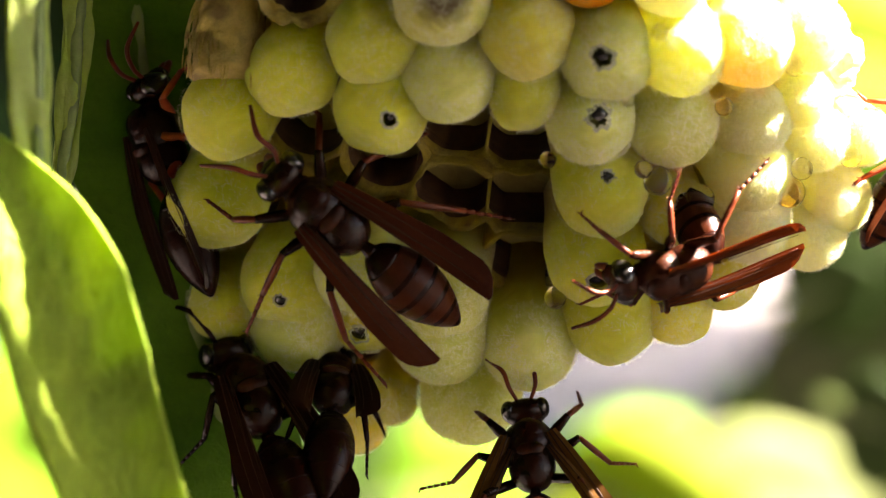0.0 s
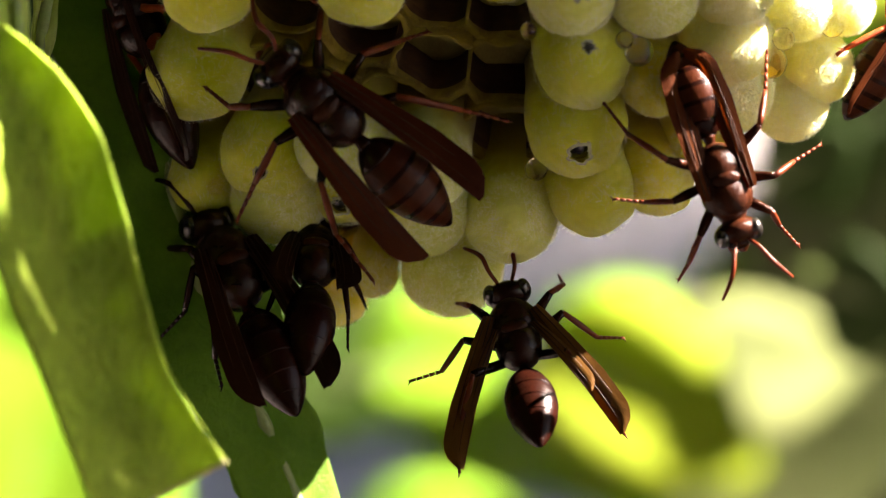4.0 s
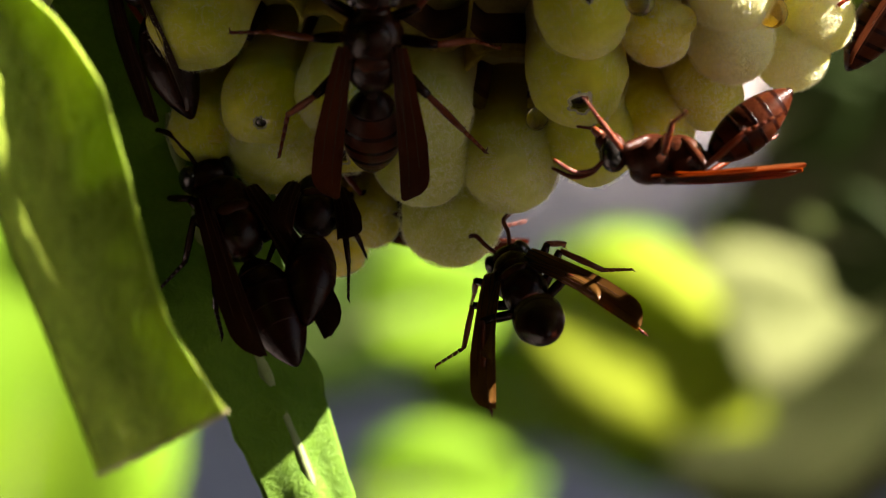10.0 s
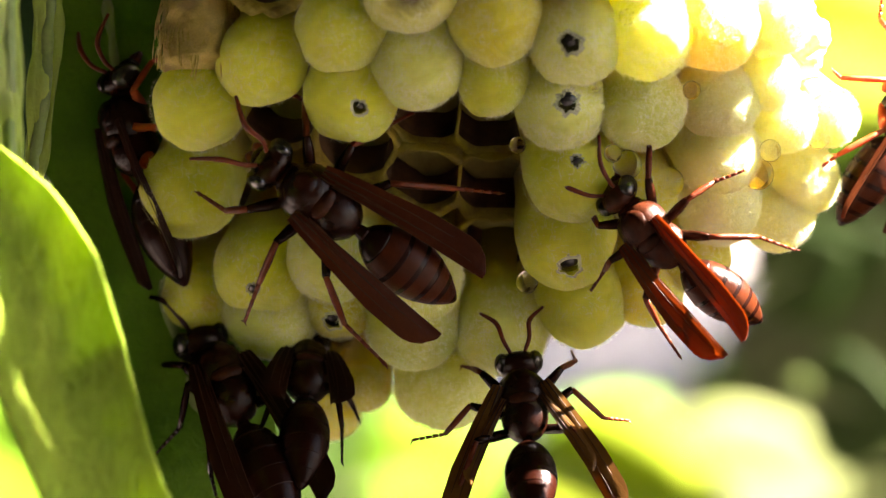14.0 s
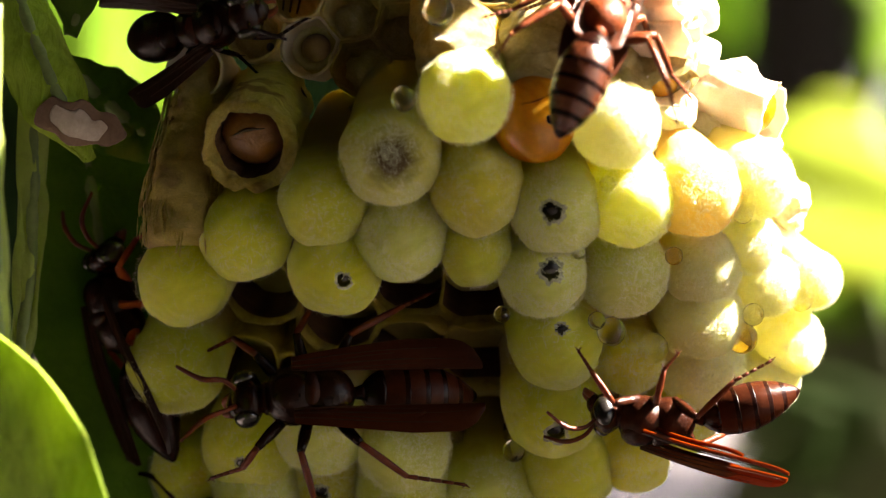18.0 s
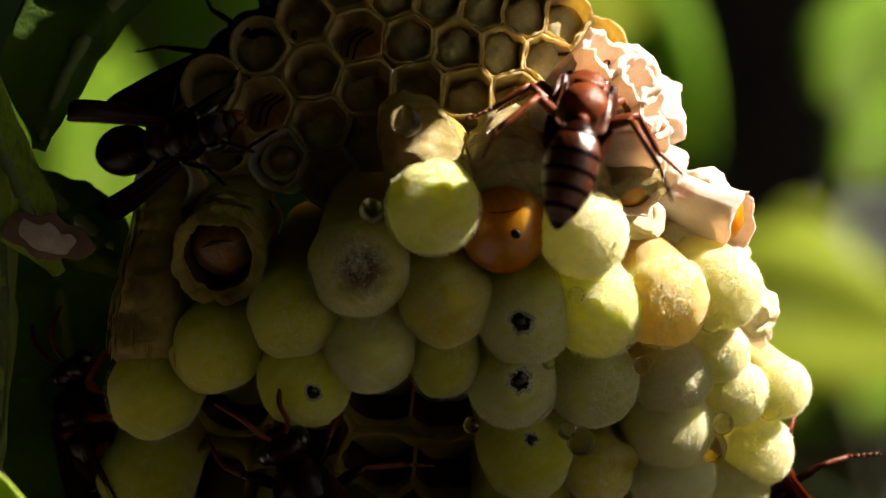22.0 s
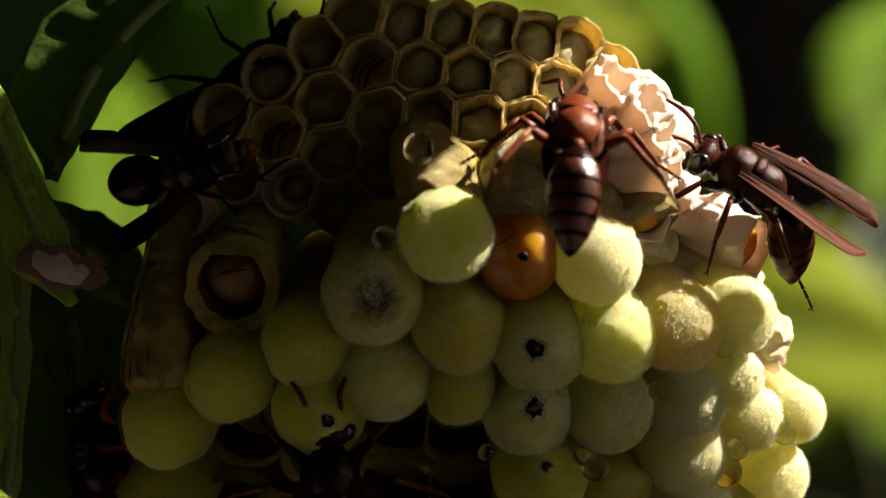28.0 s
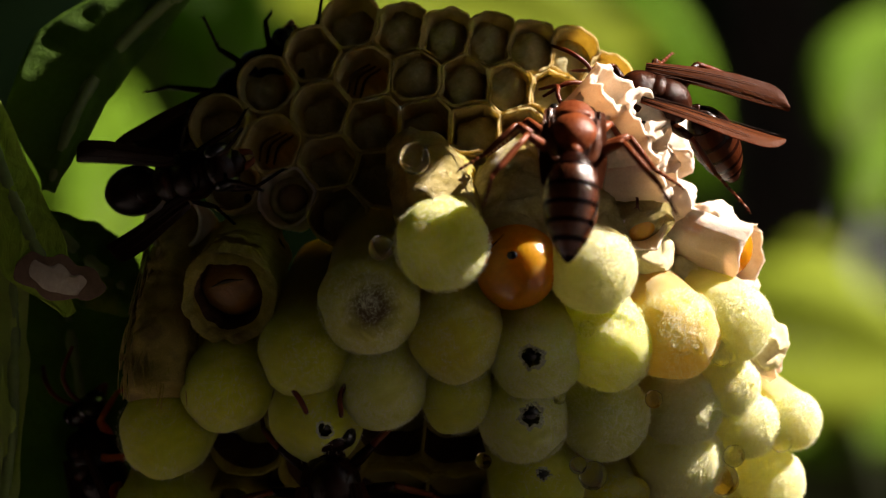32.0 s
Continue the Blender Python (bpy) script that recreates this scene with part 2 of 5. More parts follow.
WING_FOLDED = surface("wing_membrane_folded", (0.055, 0.014, 0.005), (0.11, 0.030, 0.010), 300, 0.3, 0.3, 6, 0.2, (1, 0.5, 0.18), spec=0.25, stretch=(0.5, 1, 1))
WING_CLEAR = surface("wing_membrane_amber", (0.10, 0.045, 0.010), (0.19, 0.09, 0.02), 300, 0.28, 0.2, 6, 0.6, (1, 0.75, 0.25), coat=0.04, spec=0.25, stretch=(0.5, 1, 1))
VEIN = surface("wing_vein", (0.020, 0.006, 0.003), (0.04, 0.012, 0.004), 900, 0.5, 0.1, spec=0.1)
DROP = clear("clear_droplet", (0.98, 0.96, 0.88))
DROP_AMBER = clear("amber_droplet", (0.98, 0.80, 0.50))
LEAF_DARK = surface("leaf_dark", (0.040, 0.11, 0.010), (0.095, 0.19, 0.018), 90, 0.6, 0.5, 14, 0.3, (1.4, 1.5, 0.3), spots=((0.24, 0.26, 0.02), 110, 0.66), spec=0.08)
LEAF_CURL = surface("leaf_curl", (0.21, 0.34, 0.035), (0.48, 0.62, 0.09), 45, 0.6, 0.5, 14, 0.3, (1.3, 1.3, 0.35), spots=((0.44, 0.45, 0.07), 70, 0.66), distort=1.2, stretch=(1, 1, 0.35), spec=0.06, grain_by=0.6)
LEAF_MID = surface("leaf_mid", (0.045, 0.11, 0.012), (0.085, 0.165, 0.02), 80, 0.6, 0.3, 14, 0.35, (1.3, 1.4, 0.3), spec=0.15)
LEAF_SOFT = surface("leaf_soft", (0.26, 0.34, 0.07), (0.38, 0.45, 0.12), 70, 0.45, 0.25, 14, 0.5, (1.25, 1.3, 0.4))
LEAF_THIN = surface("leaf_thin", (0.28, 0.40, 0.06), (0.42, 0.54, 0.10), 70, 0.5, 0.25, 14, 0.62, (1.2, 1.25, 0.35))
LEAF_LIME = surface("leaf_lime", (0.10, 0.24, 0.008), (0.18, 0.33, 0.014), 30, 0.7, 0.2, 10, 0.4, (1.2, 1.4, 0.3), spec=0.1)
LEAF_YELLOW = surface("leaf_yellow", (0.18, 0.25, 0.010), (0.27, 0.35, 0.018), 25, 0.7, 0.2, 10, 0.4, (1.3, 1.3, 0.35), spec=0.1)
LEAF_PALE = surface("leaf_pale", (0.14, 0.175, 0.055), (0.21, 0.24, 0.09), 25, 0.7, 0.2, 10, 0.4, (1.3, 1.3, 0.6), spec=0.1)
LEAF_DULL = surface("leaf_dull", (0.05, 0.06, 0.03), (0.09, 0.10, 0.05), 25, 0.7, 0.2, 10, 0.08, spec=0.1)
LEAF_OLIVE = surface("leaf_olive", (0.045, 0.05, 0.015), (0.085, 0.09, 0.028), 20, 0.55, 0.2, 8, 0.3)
# Far and shaded leaves: a green darkened to carry their shade.
LEAF_BACK_SHADED = surface("leaf_back_shaded", (0.020, 0.040, 0.008), (0.038, 0.07, 0.014), 12, 0.7, 0.2, 8, 0.06, spec=0.1)
LEAF_VEIN = surface("leaf_vein", (0.13, 0.19, 0.05), (0.20, 0.26, 0.08), 300, 0.5, 0.2, 4, 0.2)
LEAF_LIP = surface("leaf_lip", (0.42, 0.40, 0.16), (0.60, 0.56, 0.28), 300, 0.6, 0.3, 4, 0.2)
LEAF_SPOT = surface("leaf_dead_spot", (0.11, 0.055, 0.03), (0.20, 0.12, 0.08), 250, 0.8, 0.4, 5)
BARK = surface("bark", (0.020, 0.016, 0.013), (0.05, 0.04, 0.03), 60, 0.9, 0.8, 6)
SOIL = surface("soil", (0.135, 0.115, 0.110), (0.20, 0.172, 0.166), 4, 0.95, 0.6, 12, spots=((0.25, 0.21, 0.19), 1.2, 0.60))


# ---- mesh helpers ----
def part(name, bm, material, parent=None, label="", smooth=True, m=None, kind=""):
    """Links a bmesh as one mesh object, under a thing or a part if one is given."""
    me = bpy.data.meshes.new(name)
    bm.to_mesh(me)
    bm.free()
    me.materials.append(material)
    if smooth:
        me.polygons.foreach_set("use_smooth", [True] * len(me.polygons))
    ob = new(name, me)
    if parent:
        ob.parent = parent
    if m is not None:
        ob.matrix_basis = m
    return tagged(ob, label, kind=kind)


def thing(name, label, category, m=None, group="", kind=""):
    ob = new(name)
    ob.empty_display_size = 0.002
    if m is not None:
        ob.matrix_basis = m
    return tagged(ob, label, category, group, kind)


def blob(bm, centre, radii, turn=(0, 0, 0), seg=20, rings=14, rough=0.0, freq=1.0):
    """An ellipsoid (millimetres), with an uneven skin if rough is given."""
    got = bmesh.ops.create_uvsphere(bm, u_segments=seg, v_segments=rings, radius=1)
    m = Matrix.LocRotScale([c * MM for c in centre], Euler([radians(a) for a in turn]), [r * MM for r in radii])
    for v in got["verts"]:
        if rough:
            v.co *= 1 + rough * noise.noise(v.co * freq + Vector(centre))
        v.co = m @ v.co
    return got["verts"]


def spline(pts, steps):
    """A smooth line through points."""
    pts = [Vector(p) for p in pts]
    ext = [2 * pts[0] - pts[1]] + pts + [2 * pts[-1] - pts[-2]]
    out = []
    for i in range(len(pts) - 1):
        a, b, c, d = ext[i:i + 4]
        for k in range(steps):
            t = k / steps
            out.append(0.5 * (2 * b + (c - a) * t + (2 * a - 5 * b + 4 * c - d) * t * t + (3 * b - a - 3 * c + d) * t ** 3))
    return out + [pts[-1]]


def values(vals, steps):
    out = []
    for a, b in zip(vals, vals[1:]):
        out += [a + (b - a) * k / steps for k in range(steps)]
    return out + [vals[-1]]


def tube(bm, pts, radii, seg=8, steps=1, squash=1.0):
    """A tapered round bar along a line (millimetres), closed at both ends."""
    line = spline(pts, steps) if steps > 1 else [Vector(p) for p in pts]
    rads = values(radii, steps) if steps > 1 else radii
    rings = []
    side = None
    for i, p in enumerate(line):
        d = (line[min(i + 1, len(line) - 1)] - line[max(i - 1, 0)]).normalized()
        if side is None:
            side = d.orthogonal().normalized()
        side = (side - d * side.dot(d)).normalized()
        up = d.cross(side)
        rings.append([bm.verts.new((p + (side * math.cos(a) + up * math.sin(a) * squash) * rads[i]) * MM)
                      for a in (2 * math.pi * k / seg for k in range(seg))])
    for a, b in zip(rings, rings[1:]):
        for k in range(seg):
            bm.faces.new((a[k], a[(k + 1) % seg], b[(k + 1) % seg], b[k]))
    bm.faces.new(rings[0][::-1])
    bm.faces.new(rings[-1])


def basis(axis, up=(0, 0, 1)):
    """A turn whose z runs along axis."""
    z = Vector(axis).normalized()
    x = Vector(up).cross(z)
    x = x.normalized() if x.length > 1e-4 else z.orthogonal().normalized()
    return Matrix((x, z.cross(x), z)).transposed().to_4x4()


# ---- the ground and the far greenery ----
def build_ground():
    bm = bmesh.new()
    size, cuts = 400, 60
    for i in range(cuts + 1):
        for j in range(cuts + 1):
            u, v = i / cuts * 2 - 1, j / cuts * 2 - 1
            x, y = size * u * abs(u) ** 2, size * v * abs(v) ** 2
            bm.verts.new((x, y, -0.26 + 0.012 * noise.noise(Vector((x * 3, y * 3, 0)))))
    bm.verts.ensure_lookup_table()
    for i in range(cuts):
        for j in range(cuts):
            a = i * (cuts + 1) + j
            bm.faces.new([bm.verts[k] for k in (a, a + cuts + 1, a + cuts + 2, a + 1)])
    tagged(part("ground", bm, SOIL), "bare grey-brown garden soil under the shrubs", "ground", kind="structure")


def leaf_mesh(bm, m, length, width, cup=0.25, droop=0.25, rows=7):
    """One pointed leaf blade, from its stalk along x."""
    grid = []
    for i in range(rows + 1):
        t = i / rows
        w = width * (math.sin(math.pi * min(1, t * 0.94 + 0.06) ** 0.8) ** 0.85) * 0.5 + 0.02 * width
        c = Vector((t * length, 0, -droop * length * t * t))
        grid.append([bm.verts.new(m @ (c + Vector((0, s * w, cup * w * abs(s) ** 1.5)))) for s in (-1, -0.5, 0, 0.5, 1)])
    for a, b in zip(grid, grid[1:]):
        for k in range(4):
            bm.faces.new((a[k], a[k + 1], b[k + 1], b[k]))


def build_hedge():
    bm = bmesh.new()
    rng = random.Random(4)
    for k in range(5200):
        y = rng.uniform(3.2, 5.5)
        x = rng.uniform(-4.5, 4.5)
        z = -0.24 + abs(rng.gauss(0, 1)) * 0.9 + max(0, (y - 3.4)) * 0.25
        if z < 0.10 + 0.06 * math.sin(x * 3) and y < 4.6:
            continue
        m = Matrix.Translation((x, y, z)) @ Euler((rng.uniform(-1.4, 1.4), rng.uniform(-1.2, 1.2), rng.uniform(0, 6.28))).to_matrix().to_4x4()
        leaf_mesh(bm, m, rng.uniform(0.14, 0.30), rng.uniform(0.07, 0.14), rows=4)
    # The hedge's shade is put into its dark leaf colour.
    tagged(part("hedge", bm, LEAF_BACK_SHADED), "dense hedge far behind the nest, coloured a shaded dark green", "hedge", kind="stuff")


def build_canopy():
    """Unseen foliage added around, above and behind: it lets the sun in from one side only."""
    bm = bmesh.new()
    rng = random.Random(9)
    for k in range(11000):
        d = Vector((rng.gauss(0, 1), rng.gauss(0, 1), rng.gauss(0, 1))).normalized()
        r = rng.uniform(0.62, 1.15)
        p = d * r
        q = p - Vector((0, 0.22, -0.01))
        along = q.dot(SUN_TO)
        q -= SUN_TO * along
        if p.z < -0.24 or (along > 0 and math.hypot(q.y / 0.44, (q.z * SUN_TO.x - q.x * SUN_TO.z) / 0.18) < 1):
            continue
        if d.angle(Vector((0.93, -0.36, 0.08))) < 0.48 and rng.random() < 0.9:
            continue
        if p.y > 0.15 and abs(p.x) < 0.30 and p.z < 0.32:
            continue
        m = Matrix.Translation(p) @ Euler((rng.uniform(-1.2, 1.2), rng.uniform(-1.2, 1.2), rng.uniform(0, 6.28))).to_matrix().to_4x4()
        leaf_mesh(bm, m, rng.uniform(0.10, 0.18), rng.uniform(0.06, 0.10), rows=4)
    tagged(part("foliage", bm, LEAF_OLIVE), "unseen green foliage added all around the nest to shape the light", "foliage", kind="stuff")


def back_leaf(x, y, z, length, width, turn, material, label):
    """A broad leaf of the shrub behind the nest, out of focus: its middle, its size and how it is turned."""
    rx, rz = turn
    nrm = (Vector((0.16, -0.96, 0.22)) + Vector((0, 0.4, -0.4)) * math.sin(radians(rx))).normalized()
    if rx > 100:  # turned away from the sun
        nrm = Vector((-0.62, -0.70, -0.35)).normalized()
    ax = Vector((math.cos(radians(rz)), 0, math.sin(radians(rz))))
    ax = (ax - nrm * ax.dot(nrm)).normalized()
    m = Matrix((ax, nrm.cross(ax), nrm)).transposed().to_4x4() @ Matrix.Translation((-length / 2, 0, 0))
    bm = bmesh.new()
    leaf_mesh(bm, m, length, width, 0.22, 0.12, 12)
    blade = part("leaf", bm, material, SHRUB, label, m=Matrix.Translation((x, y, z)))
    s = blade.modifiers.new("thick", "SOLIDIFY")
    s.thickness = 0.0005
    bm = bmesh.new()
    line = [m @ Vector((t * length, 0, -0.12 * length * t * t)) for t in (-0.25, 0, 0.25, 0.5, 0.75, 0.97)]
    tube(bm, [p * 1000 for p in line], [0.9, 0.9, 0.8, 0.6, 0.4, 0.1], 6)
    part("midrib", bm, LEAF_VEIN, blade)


def build_tree_shade():
    """An unseen tree crown farther off, added so that its shade lies on the ground behind the shrub."""
    bm = bmesh.new()
    rng = random.Random(15)
    for k in range(6000):
        p = Vector((rng.uniform(-0.5, 10.5), 1.9 + 26 * rng.random() ** 1.5, rng.uniform(3.0, 5.2)))
        m = Matrix.Translation(p) @ Euler((rng.uniform(-0.9, 0.9), rng.uniform(-0.9, 0.9), rng.uniform(0, 6.28))).to_matrix().to_4x4()
        leaf_mesh(bm, m, rng.uniform(0.5, 0.9), rng.uniform(0.3, 0.5), rows=4)
    tagged(part("shade_crown", bm, LEAF_BACK_SHADED), "unseen dark green tree crown added to shade the ground", "tree crown", kind="stuff")


build_ground()
build_tree_shade()
build_hedge()
build_canopy()
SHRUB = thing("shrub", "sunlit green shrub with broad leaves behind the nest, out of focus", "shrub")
# Leaves meant as shaded get darker, duller greens: shade put into the colour.
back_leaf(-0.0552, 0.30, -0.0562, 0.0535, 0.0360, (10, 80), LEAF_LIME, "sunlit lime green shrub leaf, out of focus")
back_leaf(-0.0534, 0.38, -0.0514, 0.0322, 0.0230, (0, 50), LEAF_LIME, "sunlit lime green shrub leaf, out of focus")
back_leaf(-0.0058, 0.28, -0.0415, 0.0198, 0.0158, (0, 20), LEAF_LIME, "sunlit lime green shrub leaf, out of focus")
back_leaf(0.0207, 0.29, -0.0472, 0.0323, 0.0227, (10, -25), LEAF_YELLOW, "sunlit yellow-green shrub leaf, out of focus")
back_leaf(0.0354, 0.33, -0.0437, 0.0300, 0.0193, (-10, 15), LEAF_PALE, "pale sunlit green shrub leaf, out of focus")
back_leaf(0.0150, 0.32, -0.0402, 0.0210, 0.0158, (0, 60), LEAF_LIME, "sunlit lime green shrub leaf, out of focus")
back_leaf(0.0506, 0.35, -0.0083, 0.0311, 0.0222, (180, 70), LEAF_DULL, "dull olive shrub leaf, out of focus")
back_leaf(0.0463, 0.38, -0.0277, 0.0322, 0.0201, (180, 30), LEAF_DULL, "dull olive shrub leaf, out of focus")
back_leaf(0.0415, 0.28, -0.0146, 0.0198, 0.0148, (180, 20), LEAF_BACK_SHADED, "dark green shaded shrub leaf, out of focus")
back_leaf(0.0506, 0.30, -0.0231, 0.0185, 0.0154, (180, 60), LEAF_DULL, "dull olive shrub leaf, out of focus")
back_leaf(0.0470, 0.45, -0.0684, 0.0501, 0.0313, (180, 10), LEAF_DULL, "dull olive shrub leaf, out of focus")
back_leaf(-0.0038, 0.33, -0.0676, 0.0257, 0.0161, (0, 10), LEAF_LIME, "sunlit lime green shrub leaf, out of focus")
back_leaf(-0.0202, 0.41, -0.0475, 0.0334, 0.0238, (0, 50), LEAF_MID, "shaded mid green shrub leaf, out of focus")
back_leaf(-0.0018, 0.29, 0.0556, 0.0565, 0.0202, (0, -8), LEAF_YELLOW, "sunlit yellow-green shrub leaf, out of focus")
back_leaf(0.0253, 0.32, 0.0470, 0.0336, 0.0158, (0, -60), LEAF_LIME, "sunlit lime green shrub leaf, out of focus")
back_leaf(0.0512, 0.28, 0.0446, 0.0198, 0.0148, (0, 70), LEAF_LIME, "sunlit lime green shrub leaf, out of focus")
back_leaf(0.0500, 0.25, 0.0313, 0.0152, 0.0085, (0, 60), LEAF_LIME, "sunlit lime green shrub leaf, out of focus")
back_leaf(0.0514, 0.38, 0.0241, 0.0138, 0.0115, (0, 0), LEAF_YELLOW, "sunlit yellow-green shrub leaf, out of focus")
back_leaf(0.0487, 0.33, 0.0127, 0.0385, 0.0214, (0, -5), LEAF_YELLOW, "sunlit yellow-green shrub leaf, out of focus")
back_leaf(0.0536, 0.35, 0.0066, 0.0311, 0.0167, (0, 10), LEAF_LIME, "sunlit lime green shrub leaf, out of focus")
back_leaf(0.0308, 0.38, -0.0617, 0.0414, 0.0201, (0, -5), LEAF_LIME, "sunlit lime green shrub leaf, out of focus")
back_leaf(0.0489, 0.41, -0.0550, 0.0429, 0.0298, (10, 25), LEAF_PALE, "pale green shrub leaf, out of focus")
back_leaf(0.0403, 0.20, -0.0297, 0.0122, 0.0139, (180, 0), LEAF_BACK_SHADED, "dark green shaded shrub leaf, out of focus")
back_leaf(0.0346, 0.22, -0.0153, 0.0127, 0.0118, (180, 30), LEAF_BACK_SHADED, "dark green shaded shrub leaf, out of focus")
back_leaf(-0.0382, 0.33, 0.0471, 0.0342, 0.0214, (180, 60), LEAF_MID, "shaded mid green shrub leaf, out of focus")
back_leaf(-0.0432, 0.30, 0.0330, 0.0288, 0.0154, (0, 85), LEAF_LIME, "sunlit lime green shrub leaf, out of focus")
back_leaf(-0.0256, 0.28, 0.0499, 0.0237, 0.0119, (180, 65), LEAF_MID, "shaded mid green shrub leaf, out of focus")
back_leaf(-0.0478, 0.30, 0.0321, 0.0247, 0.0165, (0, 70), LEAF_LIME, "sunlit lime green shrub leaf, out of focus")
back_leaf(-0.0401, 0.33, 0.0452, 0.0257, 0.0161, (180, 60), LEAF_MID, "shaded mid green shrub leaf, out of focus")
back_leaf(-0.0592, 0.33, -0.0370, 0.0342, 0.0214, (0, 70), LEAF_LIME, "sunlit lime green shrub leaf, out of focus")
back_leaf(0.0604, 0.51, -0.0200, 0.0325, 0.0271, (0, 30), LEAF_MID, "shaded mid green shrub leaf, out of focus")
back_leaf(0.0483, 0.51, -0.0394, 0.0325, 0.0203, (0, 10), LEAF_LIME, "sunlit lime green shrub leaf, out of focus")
back_leaf(0.0656, 0.48, -0.0338, 0.0473, 0.0328, (180, 70), LEAF_BACK_SHADED, "dark green shaded shrub leaf, out of focus")
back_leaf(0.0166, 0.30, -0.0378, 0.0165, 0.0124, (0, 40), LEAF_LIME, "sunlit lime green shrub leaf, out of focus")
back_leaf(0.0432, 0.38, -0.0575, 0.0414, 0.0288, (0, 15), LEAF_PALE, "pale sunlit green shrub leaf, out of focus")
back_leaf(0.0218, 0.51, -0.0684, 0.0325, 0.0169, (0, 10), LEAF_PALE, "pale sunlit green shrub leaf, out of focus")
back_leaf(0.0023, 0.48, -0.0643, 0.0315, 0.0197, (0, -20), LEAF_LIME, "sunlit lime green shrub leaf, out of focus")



def shrub_wood():
    bm = bmesh.new()
    tube(bm, [(58, 600, -262), (62, 602, -60), (59, 600, 40), (56, 596, 140), (50, 600, 320)], [12, 11, 11, 10, 8], 14, 6)
    part("stem", bm, BARK, SHRUB, "dark rough upright stem")


shrub_wood()


def build_bounce_leaves():
    """Unseen sunlit leaves added under the nest to bounce light up to it."""
    rng = random.Random(21)
    for k in range(3):
        x, y = rng.uniform(0.05, 0.11), rng.uniform(-0.10, 0.09)
        m = Matrix.Translation((x, y, -0.082 - 0.02 * rng.random() - 0.1 * max(0, y))) @ Euler((rng.uniform(-0.3, 0.3), rng.uniform(-0.3, 0.3), rng.uniform(0, 6.28))).to_matrix().to_4x4()
        bm = bmesh.new()
        leaf_mesh(bm, Matrix(), 0.075, 0.042, 0.2, 0.15, 8)
        part("leaf", bm, LEAF_SOFT, SHRUB, m=m)


build_bounce_leaves()


# ---- the nest ----
NEST = thing("wasp_nest", "paper wasp nest of pale silk-capped and open cells", "wasp nest")


def dome(x, z):
    """The depth of the nest's face at a place, and the way in which a cell there points: the face leans over, its foot farthest back."""
    y = -14 + 0.52 * max(-2.0, 8 - z) + 0.012 * max(0, -4 - z) ** 2 + (0.014 if x > 0 else 0.008) * x * x
    tilt = radians(27 + 20 * min(1, max(0, (8 - z) / 32)))
    n = Vector((x * (0.024 if x > 0 else 0.012), -math.cos(tilt), -math.sin(tilt))).normalized()
    return y, n


def cell_pose(x, z, back=0.0):
    y, n = dome(x, z)
    return Matrix.Translation(Vector((x, y, z)) * MM + n * (-back * MM)) @ basis(n)


def build_core():
    bm = bmesh.new()
    blob(bm, (0, 0, 0), (18.5, 16.0, 4.5), seg=48, rings=32, rough=0.05, freq=4)
    part("comb_base", bm, CORE, NEST, "brown papery base of the comb", m=Matrix.Translation(Vector((0, 4.0, -3.0)) * MM) @ basis(Vector((0, -0.82, -0.57))))
    bm = bmesh.new()
    tube(bm, [(0, 5, 8), (0, 18, 12), (-2, 30, 14)], [5, 2.2, 3.0], 14, 6)
    part("pedicel", bm, CORE, NEST, "dark stalk that holds the comb")


def shell(bm, r, tall, seg, rings, seed, length=11.0, keep=None, lift=0.0):
    """A domed cap on its cell: the dome round z, then a wall running back."""
    prof = []
    for i in range(rings + 1):
        a = (i / rings) * math.pi * 0.56
        prof.append((math.sin(a) * r, math.cos(a) * r * tall))
    zl = prof[-1][1]
    for k in range(1, 7):
        prof.append((r * (0.985 - 0.03 * k), zl - length * k / 6))
    grid = []
    for i, (pr, pz) in enumerate(prof):
        row = []
        for k in range(seg):
            a = 2 * math.pi * k / seg
            v = Vector((math.cos(a) * pr, math.sin(a) * pr, pz))
            d = v.normalized()
            q = 1 + 0.10 * noise.noise(d * 1.4 + Vector((seed * 3.1, 0, 0))) + 0.022 * noise.noise(d * 4 + Vector((0, seed, 0))) + lift / r
            row.append((Vector((v.x * q, v.y * q, v.z * q if pz > 0 else v.z)), d))
        grid.append(row)
    verts = {}

    def vert(i, k):
        if i == 0:
            k = 0
        if (i, k) not in verts:
            verts[i, k] = bm.verts.new(grid[i][k][0] * MM)
        return verts[i, k]

    for i in range(len(grid) - 1):
        for k in range(seg):
            k2 = (k + 1) % seg
            d = (grid[i][k][1] + grid[i + 1][k2][1]).normalized()
            if keep and not keep(d):
                continue
            ids = [(i, k), (i + 1, k), (i + 1, k2), (i, k2)] if i else [(0, 0), (i + 1, k), (i + 1, k2)]
            bm.faces.new([vert(*q) for q in ids])


CELL_COUNT = [0]


